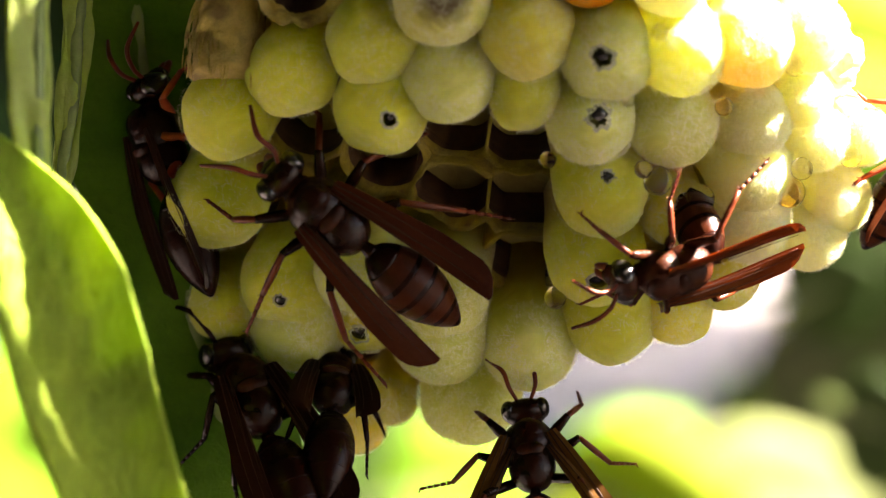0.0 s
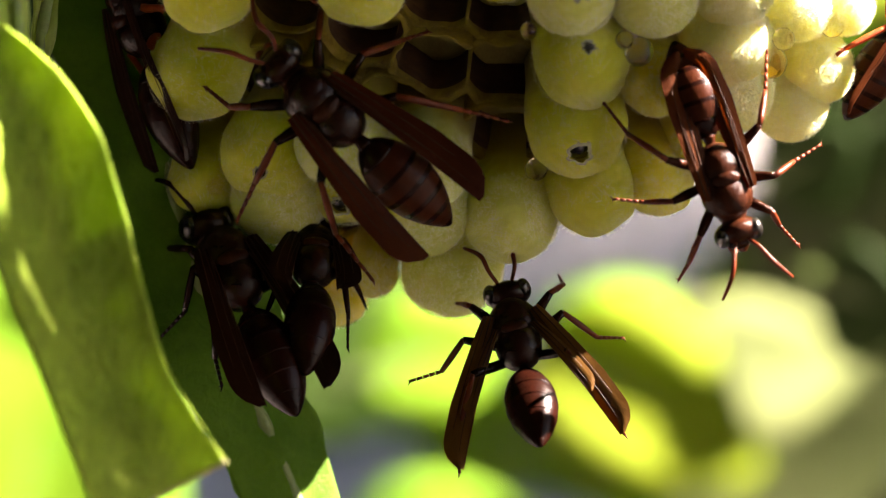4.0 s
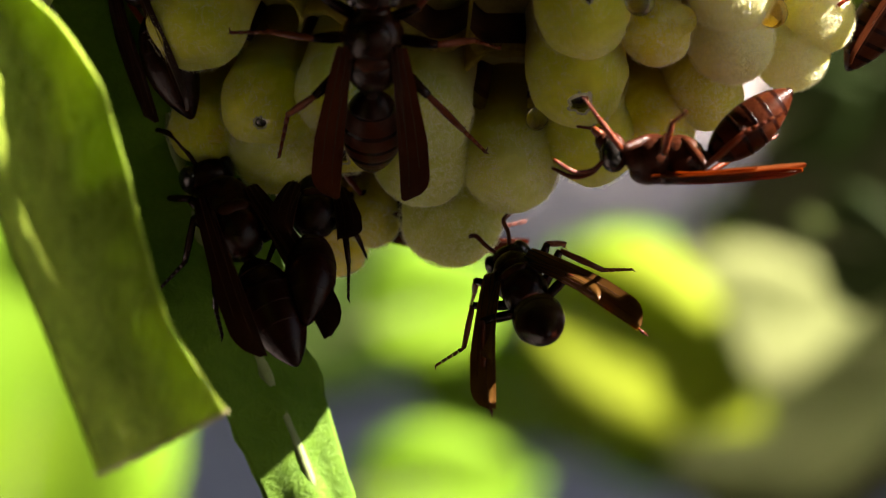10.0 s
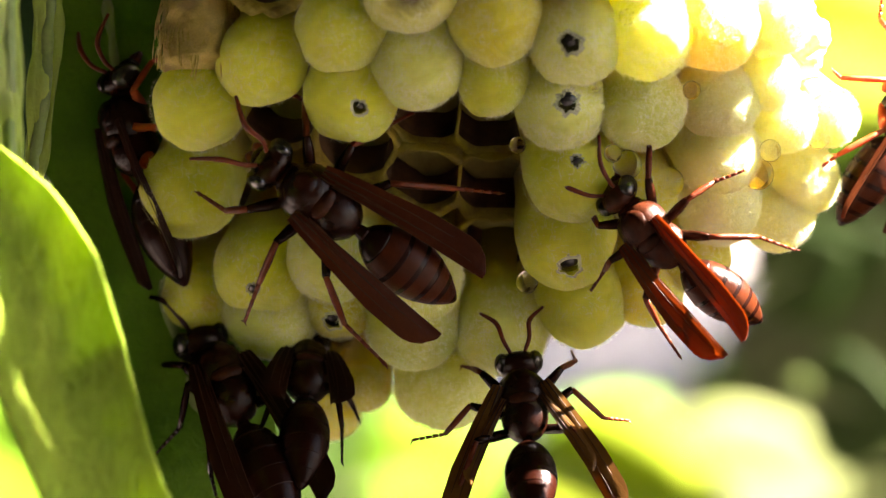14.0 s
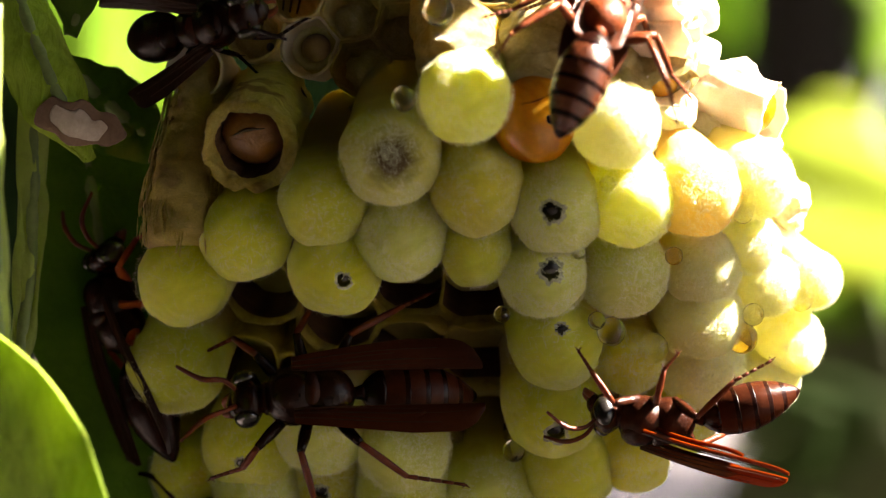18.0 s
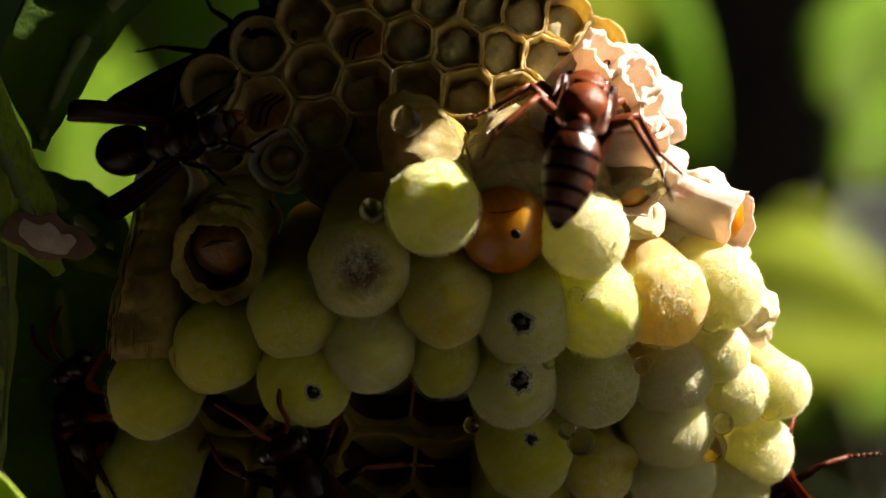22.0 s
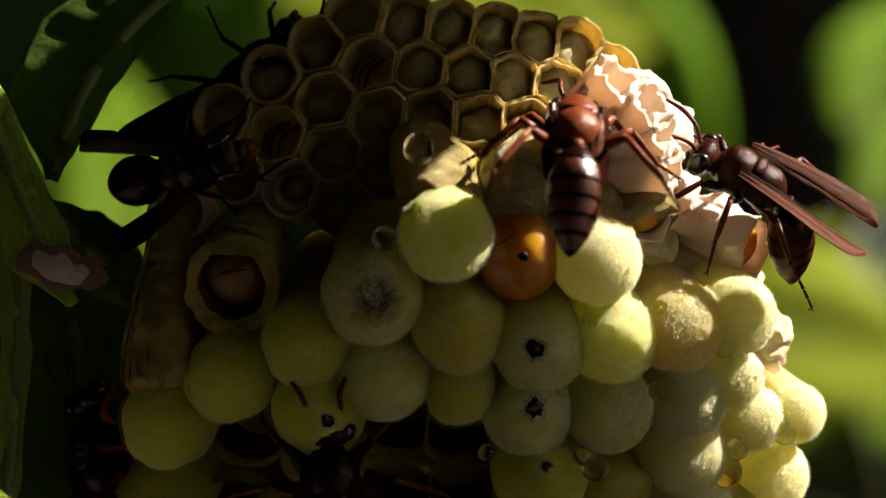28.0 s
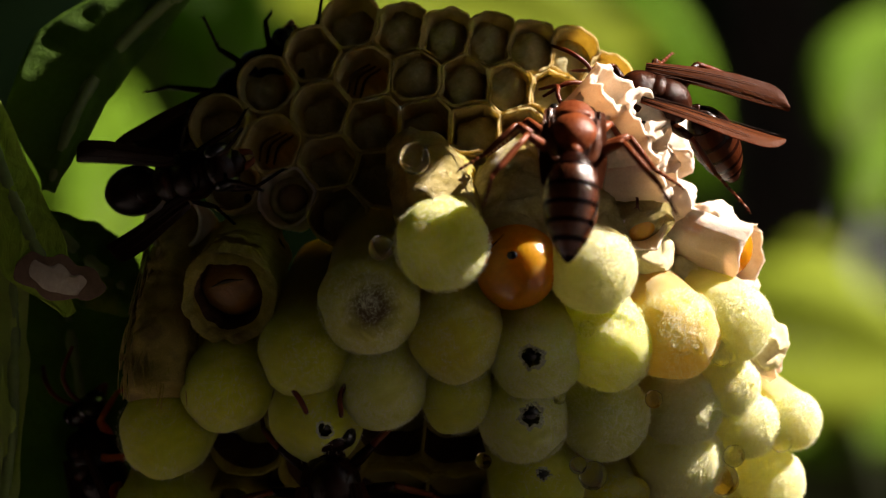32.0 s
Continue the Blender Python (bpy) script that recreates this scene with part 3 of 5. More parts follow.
def capped(x, z, r, kind, hole=None):
    """A cell closed by a silk cap; hole: place and size of a gap that the wasp inside has bitten."""
    CELL_COUNT[0] += 1
    seed = CELL_COUNT[0]
    rng = random.Random(seed)
    r *= 1.03
    m = cell_pose(x, z)
    fine = hole is not None
    tall = rng.uniform(0.94, 1.08)
    keep = rim = None
    if hole:
        hx, hz, hr = hole
        dx, dz = (hx - x) / r, (hz - z) / r
        q = math.hypot(dx, dz)
        if q > 0.93:
            dx, dz = dx * 0.93 / q, dz * 0.93 / q
        spot = (m.to_3x3().inverted() @ Vector((dx, -math.sqrt(max(0, 1 - dx * dx - dz * dz)), dz))).normalized()
        sx = spot.orthogonal().normalized()
        sy = spot.cross(sx)

        def rag(d, size):
            a = math.atan2(d.dot(sy), d.dot(sx))
            return spot.angle(d) * r / (size * (1 + 0.5 * noise.noise(Vector((math.cos(a) * 1.3, math.sin(a) * 1.3, seed))) + 0.06 * math.sin(9 * a + seed)))

        keep = lambda d: rag(d, hr) > 1
        rim = lambda d: 0.98 < rag(d, hr) and rag(d, hr * 1.35) < 1
    bm = bmesh.new()
    shell(bm, r, tall, 88 if fine else 44, 52 if fine else 22, seed, keep=keep)
    cap = part("silk_cap", bm, SILK[kind], NEST, "bitten silk cap with a dark hole" if hole else "", m=m)
    if hole:
        bm = bmesh.new()
        shell(bm, r, tall, 88, 52, seed, keep=rim, lift=0.03)
        part("frayed_rim", bm, RIM, cap, "grey frayed edge of the hole")
        bm = bmesh.new()
        blob(bm, spot * (r - hr * 1.3), (hr * 1.5, hr * 1.5, hr * 1.0), seg=14, rings=9)
        part("pupa_head", bm, EYE_BLACK, cap, "black head of the wasp inside")
    bm = bmesh.new()
    for k in range({"lime": 1300, "cream": 2200, "pale": 4200, "warm": 2600, "white": 5600}[kind]):
        a, b = rng.uniform(0, 6.2832), math.acos(1 - rng.random() * 1.1)
        d = Vector((math.sin(b) * math.cos(a), math.sin(b) * math.sin(a), math.cos(b)))
        if keep and not keep(d):
            continue
        p = Vector((d.x, d.y, d.z * tall)) * (r * 1.0)
        t = d.orthogonal().normalized()
        t = Matrix.Rotation(rng.uniform(0, 6.28), 3, d) @ t
        s = d.cross(t)
        ln = rng.uniform(0.15, 0.5)
        mid = p + t * ln * 0.5 + d * rng.uniform(0.02, 0.12)
        end = p + t * ln + d * rng.uniform(-0.02, 0.30)
        w = s * (0.013 if kind in ("pale", "white", "warm") else 0.009)
        vs = [bm.verts.new(q * MM) for q in (p - w, p + w, mid + w, mid - w, end)]
        bm.faces.new(vs[:4])
        bm.faces.new((vs[3], vs[2], vs[4]))
    part("silk_fuzz", bm, FIBRE, cap, "loose pale silk fibres", kind="stuff")
    return cap


def hex_cell(x, z, r, depth=7.0, material=PAPER, axis=None, flare=1.08, torn=0.0, back=0.0, seg=24, round_by=0.35, fill=None, inside=None, wall=0.10, jag=0.05, y_at=None, near=(), mouth=0.0):
    """An open cell: a six-sided paper wall with a rough rim and a closed bottom."""
    CELL_COUNT[0] += 1
    seed = CELL_COUNT[0]
    y, n = dome(x, z)
    y = y if y_at is None else y_at
    n = Vector(axis).normalized() if axis else n
    m = Matrix.Translation(Vector((x, y, z)) * MM - n * back * MM) @ basis(n)
    bm = bmesh.new()

    def radius(a, q):
        if near:  # straight walls half-way to the neighbours
            lim = min([d / 2 / max(0.15, math.cos(a - p)) for d, p in near] + [r])
            if mouth and q < r * 0.97 and q != r * 0.9 and q != r * 0.96:
                lim = min(lim, mouth)
            return lim * q / r * (1 + 0.03 * noise.noise(Vector((math.cos(a) * 3, math.sin(a) * 3, seed))))
        hexa = math.cos(math.pi / 6) / math.cos((a + 0.2 * math.sin(seed)) % (math.pi / 3) - math.pi / 6)
        return q * (hexa * (1 - round_by) + round_by * 0.94) * (1 + 0.03 * noise.noise(Vector((math.cos(a), math.sin(a), seed))) + (0.05 * noise.noise(Vector((math.cos(a) * 4, math.sin(a) * 4, seed))) if seg > 40 else 0))

    def ring(z_at, q, top=False):
        row = []
        for k in range(seg):
            a = 2 * math.pi * k / seg
            rr = radius(a, q)
            zz = z_at
            if top:
                zz += jag * r * noise.noise(Vector((math.cos(a) * 2.5, math.sin(a) * 2.5, seed * 1.7))) * 2 - torn * r * max(0, math.cos(a - 1.2)) ** 2
            row.append(bm.verts.new(Vector((math.cos(a) * rr, math.sin(a) * rr, zz)) * MM))
        return row

    loops = [ring(-depth, r * 0.9), ring(-depth * 0.5, r * 0.96), ring(-0.5, r * 1.0), ring(0, r * flare, True),
             ring(0.03, (r - wall) * flare, True), ring(-0.6, r - wall * 1.4), ring(-depth * 0.5, (r - wall * 1.4) * 0.95), ring(-depth * 0.97, (r - wall) * 0.8)]
    inner = set()
    for i, (a, b) in enumerate(zip(loops, loops[1:])):
        for k in range(seg):
            f = bm.faces.new((a[k], a[(k + 1) % seg], b[(k + 1) % seg], b[k]))
            if i >= 5:
                inner.add(f)
    inner.add(bm.faces.new(loops[-1]))
    for f in bm.faces:
        f.material_index = 1 if f in inner else 0
    cell = part("paper_cell", bm, material, NEST, "", m=m)
    cell.data.materials.append(inside or material)
    # Unless filled otherwise, the bottom is near black, shade put into its colour.
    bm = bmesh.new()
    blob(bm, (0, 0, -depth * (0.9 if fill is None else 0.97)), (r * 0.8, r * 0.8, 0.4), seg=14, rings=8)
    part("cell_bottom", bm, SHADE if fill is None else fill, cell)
    return cell


def open_cell(x, z, r, others):
    """A cell whose silk lid is gone: thin yellow walls, straight towards its neighbours, round a deep pit."""
    here = cell_pose(x, z)
    near = []
    for u, v in others:
        q = here.inverted() @ (Vector((u, dome(u, v)[0], v)) * MM) / MM
        if 0.5 < math.hypot(q.x, q.y) < 8:
            near.append((math.hypot(q.x, q.y), math.atan2(q.y, q.x)))
    return hex_cell(x, z, r, 10.0, YELLOW_WALL, None, 1.0, back=2.4, seg=72, fill=SHADE, inside=INSIDE_SHADED, wall=0.20, jag=0.10, near=near, mouth=2.85)


def in_cell(cell, name, centre, radii, material, label="", rough=0.0, turn=(0, 0, 0), freq=2.0):
    bm = bmesh.new()
    blob(bm, centre, radii, turn, 20, 14, rough, freq)
    return part(name, bm, material, cell, label)


def build_caps():
    # Caps on the sunny flank take the white silk, sunlight put into its colour.
    capped(-0.9, 8.8, 3.06, "pale")
    capped(9.1, 7.3, 2.85, "white")
    capped(-10.2, 1.9, 3.10, "lime")
    capped(-0.0, 2.7, 3.09, "cream")
    capped(5.4, 1.7, 3.09, "pale", hole=(5.0, 1.3, 0.64))
    capped(10.2, 2.3, 3.10, "pale")
    capped(14.7, 3.0, 3.11, "warm")
    capped(18.7, 3.8, 2.59, "white")
    capped(-15.5, -0.4, 3.00, "lime")
    capped(-5.0, -0.2, 3.03, "pale")
    capped(-0.0, -1.2, 2.42, "lime")
    capped(4.6, -2.7, 2.92, "pale", hole=(5.0, -2.5, 0.65))
    capped(10.0, -2.5, 2.97, "pale")
    capped(15.4, -2.0, 2.60, "white")
    capped(18.5, -0.3, 1.99, "white")
    capped(19.9, -3.1, 2.12, "white")
    capped(23.0, -2.7, 1.94, "white")
    capped(-19.8, -3.4, 3.22, "lime")
    capped(-9.4, -2.4, 3.19, "lime", hole=(-8.8, -3.4, 0.42))
    capped(5.4, -7.2, 3.18, "lime", hole=(5.8, -6.4, 0.38))
    capped(15.4, -5.5, 2.85, "white")
    capped(21.4, -6.9, 2.41, "white")
    capped(-20.3, -9.1, 3.33, "lime")
    capped(5.4, -11.6, 3.31, "lime", hole=(5.6, -13.5, 0.62))
    capped(15.6, -8.8, 2.86, "white")
    capped(19.8, -9.4, 2.49, "white")
    capped(10.5, -8.4, 2.31, "cream")
    capped(-15.4, -14.5, 3.26, "lime", hole=(-15.8, -15.9, 0.39))
    capped(-10.5, -13.4, 3.09, "pale")
    capped(-4.8, -14.6, 3.17, "pale")
    capped(-19.8, -16.4, 2.66, "lime")
    capped(-14.8, -17.3, 3.35, "pale")
    capped(-10.0, -16.8, 2.25, "cream", hole=(-10.4, -17.9, 0.51))
    capped(-4.8, -17.5, 3.42, "pale")
    capped(1.2, -17.8, 3.26, "pale")
    capped(6.7, -15.9, 3.18, "lime")
    capped(11.0, -14.9, 2.56, "cream")
    capped(14.2, -12.5, 2.41, "cream")
    capped(-2.7, -21.7, 3.49, "pale")
    capped(-10.5, -24.2, 2.10, "cream")
    capped(-8.1, -22.4, 1.75, "cream")


def build_open():
    cells = ((-14.9, -5.5, 2.8), (-9.4, -7.4, 3.2), (-4.4, -4.8, 3.1), (-0.1, -5.3, 3.1), (-4.6, -9.4, 3.2), (0.4, -9.8, 3.1),
             (0.6, -13.8, 3.0), (-11.9, -12.0, 3.0), (-16.2, -10.8, 2.8), (-7.4, -12.6, 2.9), (10.4, -12.2, 2.6), (-9.8, -20.4, 2.6))
    caps = [(o.matrix_basis.translation.x / MM, o.matrix_basis.translation.z / MM) for o in NEST.children if o.name.startswith("silk_cap")]
    for x, z, r in cells:
        open_cell(x, z, r, [(u, v) for u, v, _ in cells] + caps)


def crumple(cell, by=0.32):
    """Dents and folds in a cell's thin dry wall."""
    bm = bmesh.new()
    bm.from_mesh(cell.data)
    bmesh.ops.subdivide_edges(bm, edges=bm.edges[:], cuts=2, use_grid_fill=True)
    for v in bm.verts:
        q = cell.matrix_basis @ v.co * 1000
        for freq, amount in ((0.55, by), (1.6, by * 0.4), (4.0, by * 0.13)):
            v.co += Vector((noise.noise(q * freq), noise.noise(q * freq + Vector((7, 0, 0))), noise.noise(q * freq + Vector((0, 7, 0))))) * amount * MM
    bm.to_mesh(cell.data)
    bm.free()
    cell.data.polygons.foreach_set("use_smooth", [True] * len(cell.data.polygons))


def build_comb():
    """The open cells on the nest's upper face; most hold white floss and an egg."""
    rng = random.Random(11)
    cells = ((-7.1, 24.8), (-3.6, 24.1), (-0.5, 23.7), (2.4, 23.3), (5.3, 22.8), (8.0, 22.3), (-9.8, 22.4), (-6.2, 21.0), (-2.7, 20.8), (0.7, 20.4), (3.8, 20.1),
             (6.9, 19.7), (-12.9, 20.4), (-9.2, 18.5), (-5.6, 17.4), (-16.2, 17.7), (-12.5, 16.2), (-8.6, 14.8), (-11.5, 12.6), (-19.3, 10.9), (-2.0, 17.4), (1.4, 17.1),
             (-15.3, 13.6), (-8.0, 11.4), (4.6, 16.8), (-5.2, 13.8), (-1.8, 14.0), (1.6, 13.8), (10.2, 20.6), (9.6, 17.9))
    for x, z in cells:
        near = [(math.hypot(u - x, v - z), math.atan2(v - z, u - x)) for u, v in cells if 0 < math.hypot(u - x, v - z) < 5.5]
        axis = (x * 0.022, -1, 0.10 + 0.016 * (z - 12))
        # Cells taken as lit get the paler paper instead of more light.
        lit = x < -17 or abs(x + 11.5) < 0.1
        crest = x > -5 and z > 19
        cell = hex_cell(x, z, 2.15, 1.5 if crest else 3.0, PAPER if not lit else PAPER_SUNLIT, axis, 1.0, fill=PAPER, wall=0.20, seg=48, jag=0.04, near=near, y_at=-6.5 + 0.010 * (x + 3) ** 2 + 0.022 * (z - 13) ** 2)
        crumple(cell, 0.26 if crest else 0.13)
        if abs(x + 11.5) < 0.1:
            bm = bmesh.new()
            tube(bm, [(1.25 * math.cos(a), 1.25 * math.sin(a), -1.2) for a in (q * 0.55 for q in range(1, 12))], [0.12] + [0.3] * 9 + [0.1], 8)
            part("floss", bm, FLOSS, cell, "white silk ring")
            in_cell(cell, "grub", (0.25, 0.0, -1.0), (1.0, 1.0, 0.9), GRUB, "round brown grub")
        elif crest:
            in_cell(cell, "floss", (rng.uniform(-0.3, 0.3), rng.uniform(-0.3, 0.3), -1.1), (1.6, 1.5, 0.8), COMB_SILK, "yellowish silky lining", 0.35)
        elif rng.random() < 0.85:
            in_cell(cell, "floss", (rng.uniform(-0.4, 0.4), -0.3, -1.6), (1.6, 1.45, 0.9), COMB_SILK, "yellowish silky lining", 0.35)
            in_cell(cell, "egg", (rng.uniform(-0.9, 0.9), -0.9, -1.2), (0.34, 0.34, 0.30), GRUB_DARK, "small round brown grub")
        else:
            # Three thin dark tubes stand in for shade in an empty cell's folds.
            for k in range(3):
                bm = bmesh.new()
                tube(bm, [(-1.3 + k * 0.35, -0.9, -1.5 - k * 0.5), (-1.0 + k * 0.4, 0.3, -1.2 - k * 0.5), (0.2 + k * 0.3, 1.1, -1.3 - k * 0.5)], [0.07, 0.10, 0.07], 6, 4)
                part("fold_shade", bm, SHADE, cell)


def build_special():
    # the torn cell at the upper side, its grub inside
    c = hex_cell(-15.3, 5.4, 3.3, 9.0, TAN, (-0.12, -0.78, -0.35), 1.06, torn=0.5, round_by=0.9, wall=0.55, jag=0.08, seg=60, inside=INSIDE_SHADED)
    crumple(c, 0.4)
    in_cell(c, "grub", (0.1, 0.2, -2.4), (2.3, 2.2, 1.6), GRUB_AMBER, "amber brown glossy grub in its cell", 0.10)
    bm = bmesh.new()
    tube(bm, [(-1.2, 0.5, -0.92), (-0.2, 0.95, -0.80), (1.0, 1.0, -0.95)], [0.03, 0.13, 0.03], 6, 4)
    part("mouth_line", bm, SHADE, c)
    # the cell with a dusty pupa
    dusty = capped(-5.8, 4.9, 3.25, "pale")
    middle = dusty.matrix_basis.to_3x3().inverted() @ Vector((0.05, -0.98, -0.08)).normalized() * 3.3 * MM
    dusty.data.materials[0] = silk("silk_dusty", (0.70, 0.68, 0.13), (0.84, 0.82, 0.25), (0.74, 0.72, 0.26), (0.54, 0.42, 0.06), (1, 0.98, 0.4), (middle, 0.0009, 0.0024, (0.13, 0.085, 0.028)))
    tagged(dusty, "silk cap with a dusty brown patch where the pupa shows through")
    # the cell of the orange pupa
    hex_cell(3.8, 8.0, 3.0, 9.0, WAX, (0.05, -0.80, -0.15), 1.05, round_by=0.95, wall=0.25, jag=0.1, back=1.0)
    # varnished paper roofs between the combs
    for pts, r in (([(-1.0, -13.5, 9.6), (-1.5, -10.2, 12.4), (-2.6, -6.0, 15.2)], 2.8), ([(3.8, -12.2, 9.0), (4.0, -9.4, 12.0), (4.2, -6.0, 14.6)], 2.8),
                   ([(9.0, -12.0, 8.2), (8.6, -9.0, 11.8), (8.2, -5.5, 14.4)], 2.6), ([(12.4, -9.6, 10.0), (11.6, -7.6, 13.0), (11.0, -4.5, 16.0)], 2.3)):
        bm = bmesh.new()
        tube(bm, pts, [r, r * 0.98, r * 0.8], 28, 10)
        for v in bm.verts:
            q = v.co * 1000
            v.co += Vector((noise.noise(q * 0.9), noise.noise(q * 0.9 + Vector((9, 0, 0))), noise.noise(q * 0.9 + Vector((0, 9, 0))))) * 0.55 * MM
            v.co += Vector((0, -1, 0.4)) * 0.16 * MM * noise.noise(q * 2.3)
        part("varnished_wall", bm, WAX, NEST, "glossy wrinkled wall of an older cell")
    # bark-like side walls of old cells
    for pts, rad in (([(-19.7, -7.5, -1.0), (-19.8, -6.4, 2.0), (-19.5, -5.0, 5.0), (-19.2, -3.4, 8.0), (-18.8, -1.5, 11.5)], [2.5, 2.35, 2.1, 1.8, 1.7]),
                     ([(-17.4, -5.5, 3.5), (-17.6, -4.0, 7.5), (-17.4, -1.0, 11.0)], [1.2, 1.2, 1.2])):
        bm = bmesh.new()
        tube(bm, pts, rad, 40, 14)
        for v in bm.verts:
            v.co *= 1 + 0.024 * noise.noise(v.co * 500) + 0.018 * noise.noise(v.co * 1300) + 0.009 * noise.noise(v.co * 3200)
        old = part("old_cell_wall", bm, PAPER_BARK, NEST, "brown fibrous wall of an old cell")
        bm = bmesh.new()
        rng = random.Random(len(pts))
        line, rads = spline(pts, 14), values(rad, 14)
        for k in range(260):
            i = rng.randrange(0, len(line) - 8)
            span = rng.randrange(6, 18)
            a, lift = rng.uniform(3.0, 6.4), rng.uniform(1.08, 1.30)
            strand = []
            for j in range(i, min(len(line), i + span), 3):
                a += rng.uniform(-0.09, 0.09)
                strand.append(line[j] + Vector((math.cos(a), math.sin(a) * 0.9, 0.3 * math.sin(a))) * rads[j] * lift)
            if len(strand) > 1:
                w = rng.uniform(0.03, 0.10)
                tube(bm, strand, [w * 0.5] + [w] * (len(strand) - 2) + [w * 0.3], 5, 2)
        part("paper_fibre", bm, TAN, old, "pale raised paper fibres", kind="stuff")
    # the sunlit tubes on the sunny flank, in paper paled to look sunlit
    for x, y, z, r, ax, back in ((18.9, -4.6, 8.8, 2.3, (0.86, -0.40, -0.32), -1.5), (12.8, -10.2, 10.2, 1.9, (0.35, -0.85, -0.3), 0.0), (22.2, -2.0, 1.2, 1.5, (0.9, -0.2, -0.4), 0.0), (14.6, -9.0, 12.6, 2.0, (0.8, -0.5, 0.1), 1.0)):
        c = hex_cell(x, z, r, 9.0, PAPER_SUNLIT, ax, 1.02, torn=0.25, round_by=0.85, wall=0.16, jag=0.12, back=back, y_at=y)
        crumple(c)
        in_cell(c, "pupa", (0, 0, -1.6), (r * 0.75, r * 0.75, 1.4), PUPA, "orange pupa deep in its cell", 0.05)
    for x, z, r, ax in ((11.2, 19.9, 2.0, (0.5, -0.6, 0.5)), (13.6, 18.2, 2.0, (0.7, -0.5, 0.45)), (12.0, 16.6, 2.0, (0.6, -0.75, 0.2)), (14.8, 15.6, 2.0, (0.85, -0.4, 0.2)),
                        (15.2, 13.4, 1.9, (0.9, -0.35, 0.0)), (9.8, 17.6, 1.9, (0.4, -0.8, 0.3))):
        crumple(hex_cell(x, z, r, 6.0, PAPER_SUNLIT, ax, 1.04, round_by=0.3, fill=PAPER_SUNLIT, wall=0.42, jag=0.2, back=1.0))


def build_floss():
    """Crumpled silk between the sunlit cells."""
    for x, y, z, a, c, h in ((15.5, -3.0, 6.6, 2.8, 2.6, 2.0), (13.2, -5.8, 8.2, 1.8, 2.0, 1.6), (18.0, -1.0, 6.6, 2.6, 2.4, 1.6), (16.5, -2.5, 10.6, 3.2, 2.4, 1.5), (13.8, -4.0, 12.2, 2.6, 2.2, 1.6), (14.2, -3.0, 16.0, 2.0, 2.0, 3.0), (12.2, -4.0, 18.6, 2.2, 1.8, 2.0), (21.2, -3.0, 2.6, 1.4, 1.8, 1.8)):
        bm = bmesh.new()
        for v in blob(bm, (x, y, z), (a, c, h), (0, 0, 0), 40, 28, 0.0):
            q = v.co * 1000
            v.co += Vector((noise.noise(q * 0.7), noise.noise(q * 0.7 + Vector((5, 0, 0))), noise.noise(q * 0.7 + Vector((0, 5, 0))))) * 0.7 * MM
            v.co += Vector((noise.noise(q * 2.4), noise.noise(q * 2.4 + Vector((5, 0, 0))), noise.noise(q * 2.4 + Vector((0, 5, 0))))) * 0.16 * MM
        part("silk_mat", bm, PAPER_SUNLIT if z > 10 else FLOSS if x > 12.5 else SILK["cream"], NEST, "crumpled white silk between cells")


def build_drops():
    for x, z, r, amber in ((-2.7, 14.4, 1.05, 0), (-4.9, 8.5, 0.84, 0), (12.1, -7.6, 1.03, 0), (9.2, -6.5, 0.99, 0), (9.8, -1.8, 0.61, 0), (13.3, -1.4, 0.61, 1), (17.9, 1.6, 0.76, 0),
                           (18.9, -5.2, 0.76, 0), (22.2, -4.1, 0.84, 0), (18.2, -6.8, 1.07, 1), (1.8, -5.5, 0.57, 1), (2.8, -14.7, 0.76, 0), (-6.6, -0.4, 0.69, 0), (-19.0, -16.9, 0.69, 1),
                           (-8.6, -18.1, 0.53, 0), (12.3, -3.7, 0.53, 0), (6.9, -1.3, 0.46, 0), (8.7, 3.2, 0.53, 0), (8.2, -5.8, 0.61, 0), (16.4, -2.0, 0.34, 0)):
        y, n = dome(x, z)
        bm = bmesh.new()
        blob(bm, (0, 0, 0), (r, r * 0.95, r * 1.02), seg=24, rings=16)
        root = part("droplet", bm, DROP_AMBER if amber else DROP, None, m=Matrix.Translation(Vector((x, y - (2.3 if abs(x + 2.7) > 0.1 else 1.2), z)) * MM))
        tagged(root, "amber clear droplet on the nest" if amber else "clear round water droplet between silk caps", "droplet", "droplets on the nest")


def build_glint_beads():
    """Tiny clear beads added on the caps of the sunny half to give wet glints."""
    rng = random.Random(77)
    caps = [o for o in NEST.children if o.name.startswith("silk_cap") and o.matrix_basis.translation.x > -0.004]
    for k in range(170):
        cap = caps[rng.randrange(len(caps))]
        v = cap.data.vertices[rng.randrange(len(cap.data.vertices) // 2)]
        p = cap.matrix_basis @ v.co
        if p.y > -0.004:
            continue
        r = rng.choice((0.06, 0.08, 0.10, 0.13, 0.17, 0.24))
        bm = bmesh.new()
        blob(bm, (0, 0, 0), (r, r, r), seg=12, rings=8)
        part("glint_bead", bm, DROP, cap, m=Matrix.Translation(v.co * 1.004))


build_core()
build_caps()
build_open()
build_comb()
build_special()
build_floss()
build_drops()
build_glint_beads()


